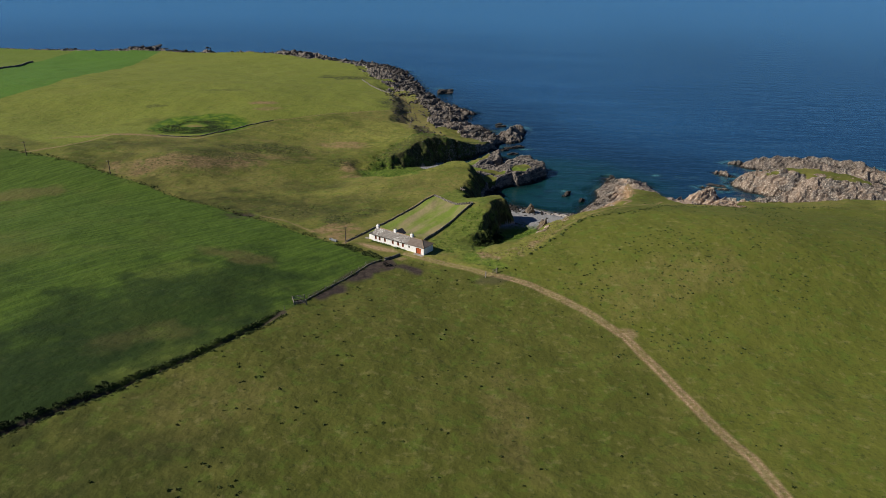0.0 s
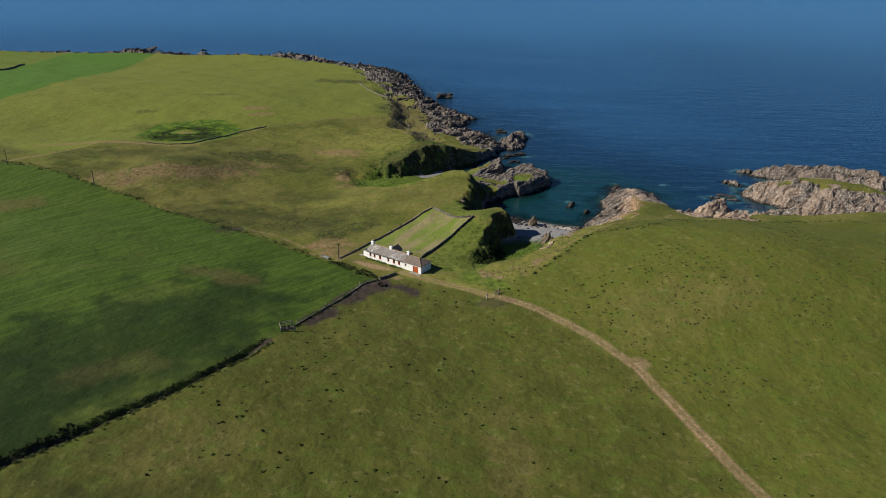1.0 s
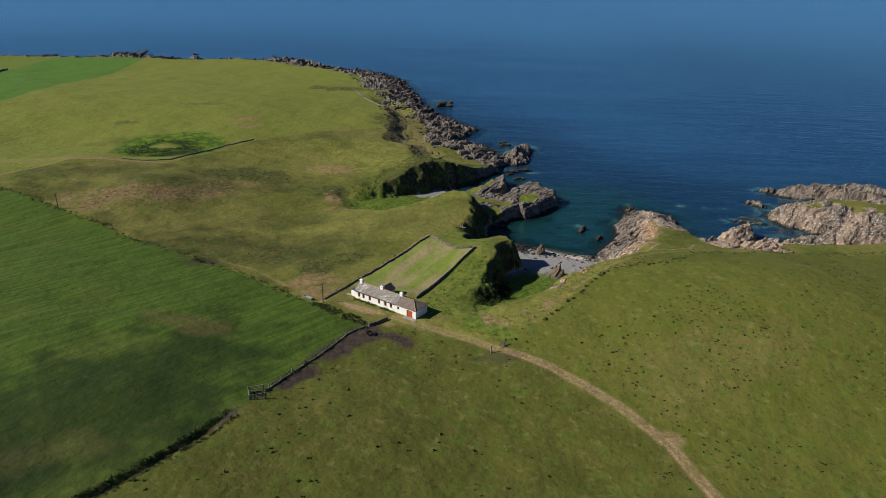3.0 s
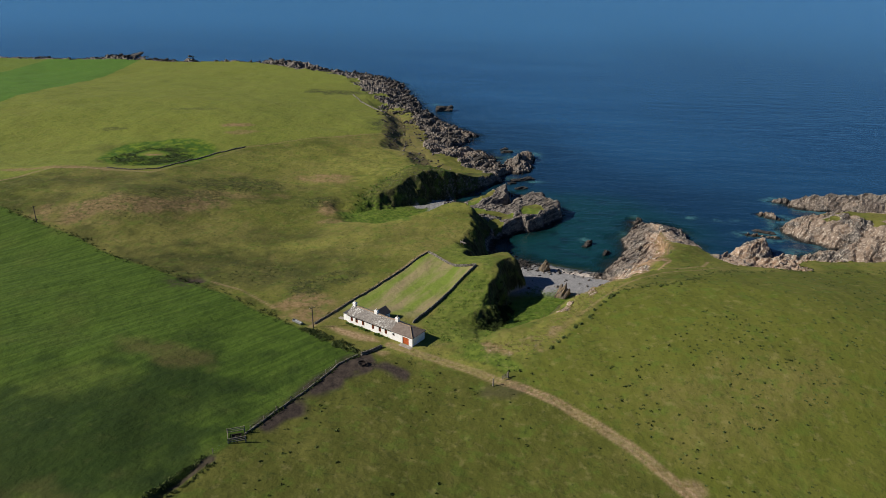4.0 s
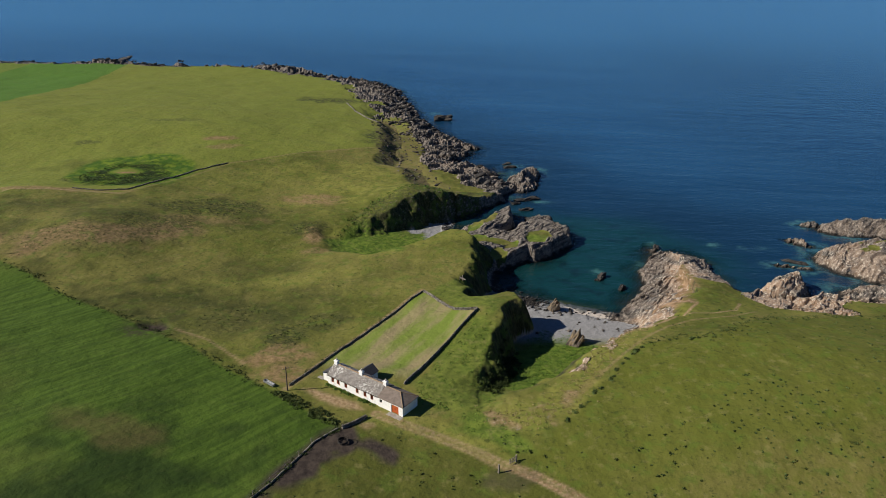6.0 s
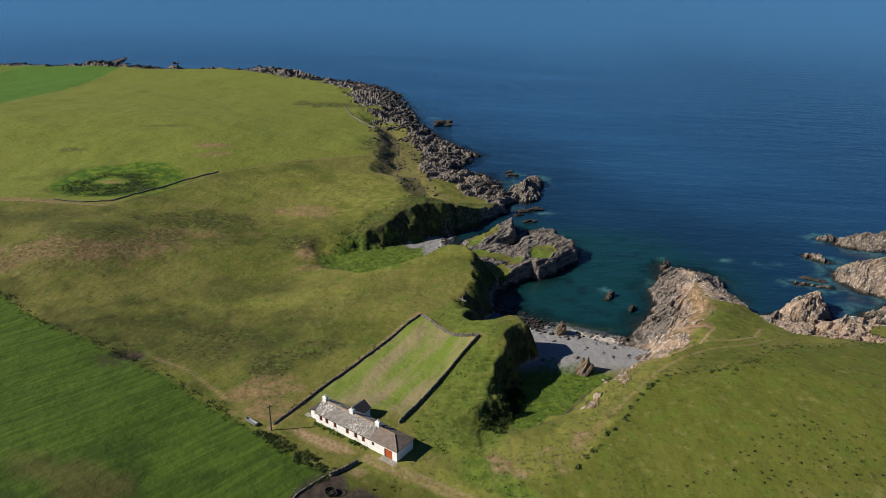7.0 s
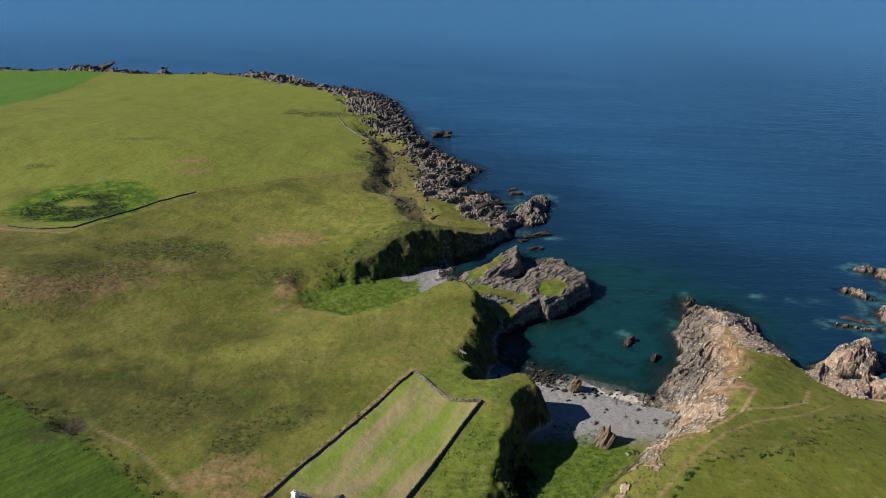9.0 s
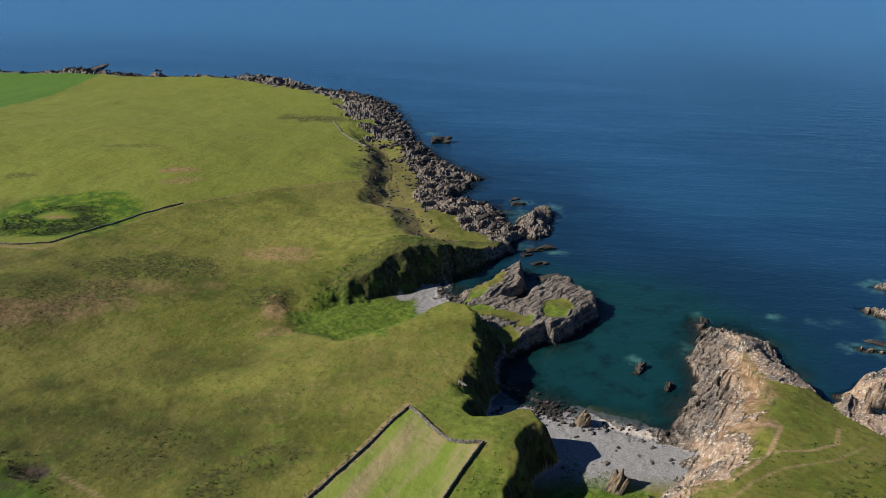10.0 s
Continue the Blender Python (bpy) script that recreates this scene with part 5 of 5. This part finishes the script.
    part("wing_roof", prism([(x0 - 0.2, e - 0.15), (mx, r), (x1 + 0.2, e - 0.15), (x1 + 0.2, e - 0.02), (mx, r + 0.14), (x0 - 0.2, e - 0.02)], 1, y0 - 1.4, y1 + 0.2), SLATE_DARK, h, "dark slate roof of the rear wing")
    part("gutter", block((-0.1, -0.34, eave - 0.22), (15.0, -0.24, eave - 0.13)), DARK_METAL, h)
    return h


cottage()


def border(x0, x1, seed):
    g = np.random.default_rng(seed)
    n = int((x1 - x0) * 5)
    u, v = g.uniform(x0, x1, n), g.uniform(-1.1, -0.4, n)
    c, q = math.cos(radians(-34.4)), math.sin(radians(-34.4))
    return np.stack([-26.3 + u * c - v * q, 223.6 + u * q + v * c], 1)


clumps("flower_border", "low green shrubs planted along the cottage front", "shrubs", np.concatenate([border(0.3, 7.0, 61), border(7.4, 8.2, 62), border(9.8, 14.6, 63)]), BRACKEN, 26, 0.42, 0.4, 64, leafy=True)


# ---- poles, gate, pen and yard things ----
def pole(x, y, tall, arm_turn):
    p = thing("utility_pole", "dark tarred wooden electricity pole standing in rough grass", "pole", turned(x, y, z_at(x, y) - 0.1, arm_turn), "electricity poles")
    part("shaft", tube((0, 0, -0.4), (0, 0, tall), 0.17, 0.11, 10), POLE_WOOD, p)
    part("cross_arm", block((-0.75, -0.06, tall - 0.55), (0.75, 0.06, tall - 0.42), 0.01), POLE_WOOD, p)
    for k in (-0.65, 0, 0.65):
        part("insulator", tube((k, 0, tall - 0.42), (k, 0, tall - 0.2), 0.05, 0.035, 8), POT, p)


pole(-34.9, 220.2, 6.3, 35)
pole(-144.2, 286.5, 6.3, 35)
pole(-190.5, 306, 6.6, 35)


def track_gate():
    g = thing("field_gate", "grey weathered timber field gate standing open at the track", "gate", turned(14.6, 196.4, z_at(14.6, 196.4), -140))
    for x in (0.0, -0.0 + 4.6):
        part("post", block((x - 0.14, -0.14, -0.4), (x + 0.14, 0.14, 1.55), 0.02), WOOD, g)
    for z in (0.25, 0.5, 0.75, 1.0, 1.25):
        part("bar", block((0.16, -0.03, z), (1.9, 0.03, z + 0.09)), WOOD, g)
    part("brace", block((0.9, 0.035, 0.2), (1.0, 0.07, 1.35)), WOOD, g)


track_gate()


def fence(line, gap, label, seed, group=""):
    rng = random.Random(seed)
    f = thing("wire_fence", label, "fence", pose(0, 0, 0), group)
    shape = block((-0.06, -0.06, -0.3), (0.06, 0.06, 1.1), 0.01)
    me = bpy.data.meshes.new("post")
    shape.to_mesh(me)
    shape.free()
    me.materials.append(WOOD)
    places = []
    for (x0, y0), (x1, y1) in zip(line[:-1], line[1:]):
        n = max(1, int(math.hypot(x1 - x0, y1 - y0) / gap))
        places += [(x0 + (x1 - x0) * k / n, y0 + (y1 - y0) * k / n) for k in range(n)]
    places.append(line[-1])
    zs = land(np.array([p[0] for p in places]), np.array([p[1] for p in places]))[0]
    tops = []
    for (x, y), z in zip(places, zs):
        ob = new("post", me)
        ob.parent = f
        ob.matrix_basis = pose(x, y, z, rng.uniform(-4, 4), rng.uniform(-4, 4), rng.uniform(0, 90))
        tops.append((x, y, z))
    wires = [tube((*a[:2], a[2] + h), (*b[:2], b[2] + h), 0.006, 0.006, 4) for a, b in zip(tops[:-1], tops[1:]) for h in (0.5, 0.95)]
    part("wire", join(*wires), METAL, f)


fence([(-42.5, 163), (-39.6, 167.7), (-34.8, 179.6), (-30.8, 188.2), (-25.8, 201)], 3.5, "timber posts and wire along the low yard wall", 72)


def cattle_pen():
    p = thing("cattle_pen", "square pen of weathered timber rails beside the hedge", "pen", turned(-39.8, 168.6, z_at(-39.8, 168.6), 20))
    for x in (-1.6, 1.6):
        for y in (-1.6, 1.6):
            part("post", block((x - 0.1, y - 0.1, -0.3), (x + 0.1, y + 0.1, 1.3), 0.01), WOOD, p)
    for z in (0.35, 0.75, 1.1):
        for y in (-1.6, 1.6):
            part("rail", block((-1.5, y - 0.04, z), (1.5, y + 0.04, z + 0.14)), WOOD, p)
        part("rail", block((-1.64, -1.5, z), (-1.56, 1.5, z + 0.14)), WOOD, p)
    part("trough", join(block((-0.9, -0.6, 0.0), (0.9, 0.6, 0.06)), block((-0.9, -0.6, 0.06), (0.9, -0.52, 0.5)), block((-0.9, 0.52, 0.06), (0.9, 0.6, 0.5)), block((-0.9, -0.52, 0.06), (-0.82, 0.52, 0.5)), block((0.82, -0.52, 0.06), (0.9, 0.52, 0.5))), DARK_METAL, p, "dark metal trough inside the pen")


cattle_pen()


def ring_feeder():
    f = thing("ring_feeder", "round black metal hay feeder standing in the mud", "feeder", turned(-19.6, 201.6, z_at(-19.6, 201.6), 0))
    r = 1.05
    pts = [(r * math.cos(k * math.pi / 8), r * math.sin(k * math.pi / 8)) for k in range(16)]
    for z in (0.1, 0.55, 1.1):
        part("hoop", join(*[tube((*pts[k], z), (*pts[(k + 1) % 16], z), 0.05, 0.05, 6) for k in range(16)]), DARK_METAL, f)
    part("skirt", join(*[prism([(pts[k][0], pts[k][1]), (pts[(k + 1) % 16][0], pts[(k + 1) % 16][1]), (pts[(k + 1) % 16][0] * 0.97, pts[(k + 1) % 16][1] * 0.97), (pts[k][0] * 0.97, pts[k][1] * 0.97)], 2, 0.08, 0.56) for k in range(16)]), DARK_METAL, f)
    for k in range(0, 16, 2):
        part("bar", tube((*pts[k], 0.0), (*pts[k], 1.12), 0.03, 0.03, 6), DARK_METAL, f)


ring_feeder()


def feed_trough():
    x, y = -39.6, 222.6
    t = thing("feed_trough", "long grey metal feed trough by the meadow corner", "trough", turned(x, y, z_at(x, y), -38))
    part("basin", join(block((-1.7, -0.4, 0.3), (1.7, 0.4, 0.36)), block((-1.7, -0.4, 0.36), (1.7, -0.33, 0.75)), block((-1.7, 0.33, 0.36), (1.7, 0.4, 0.75)), block((-1.7, -0.33, 0.36), (-1.63, 0.33, 0.75)), block((1.63, -0.33, 0.36), (1.7, 0.33, 0.75))), METAL, t)
    for a in (-1.4, 1.4):
        for b in (-0.3, 0.3):
            part("leg", block((a - 0.05, b - 0.05, -0.1), (a + 0.05, b + 0.05, 0.3)), METAL, t)


feed_trough()
stone_wall("wall_entrance", [(-20.6, 206.6), (-18.4, 208.2), (-16.0, 210.6)], 0.6, 0.45, "short ruined stone wall beside the yard entrance", 25)


def rim_stile():
    s = thing("timber_stile", "weathered timber stile at the cliff edge fence", "stile", turned(4.6, 283.2, z_at(4.6, 283.2), -50))
    for y in (-0.5, 0.5):
        part("post", block((-0.08, y - 0.08, -0.3), (0.08, y + 0.08, 1.3), 0.01), WOOD, s)
    part("board", block((-2.0, -0.3, 0.55), (2.0, 0.3, 0.62)), WOOD, s)
    part("step", block((-0.9, -0.2, 0.25), (0.9, 0.2, 0.32)), WOOD, s)
    for x in (-0.8, 0.8):
        part("leg", block((x - 0.06, -0.12, -0.3), (x + 0.06, 0.12, 0.55)), WOOD, s)


rim_stile()


# ---- far field boundaries ----
stone_wall("wall_hill", [(-149, 350.7), (-137.4, 350.3), (-128, 353), (-122.3, 367), (-113.7, 386.7), (-102.8, 401)], 0.32, 0.4, "low dark stone dyke beside the boggy hollow", 26, 0.9)
stone_wall("wall_rim", [(-73.1, 577), (-62.5, 542), (-52.3, 522), (-43.5, 510)], 0.5, 0.5, "low pale stone dyke along the rim of the hill field", 28, 0.9)
stone_wall("wall_far", [(-370, 520), (-389, 613), (-400, 683)], 1.0, 0.9, "dark field wall on the far hill", 27, 1.4)
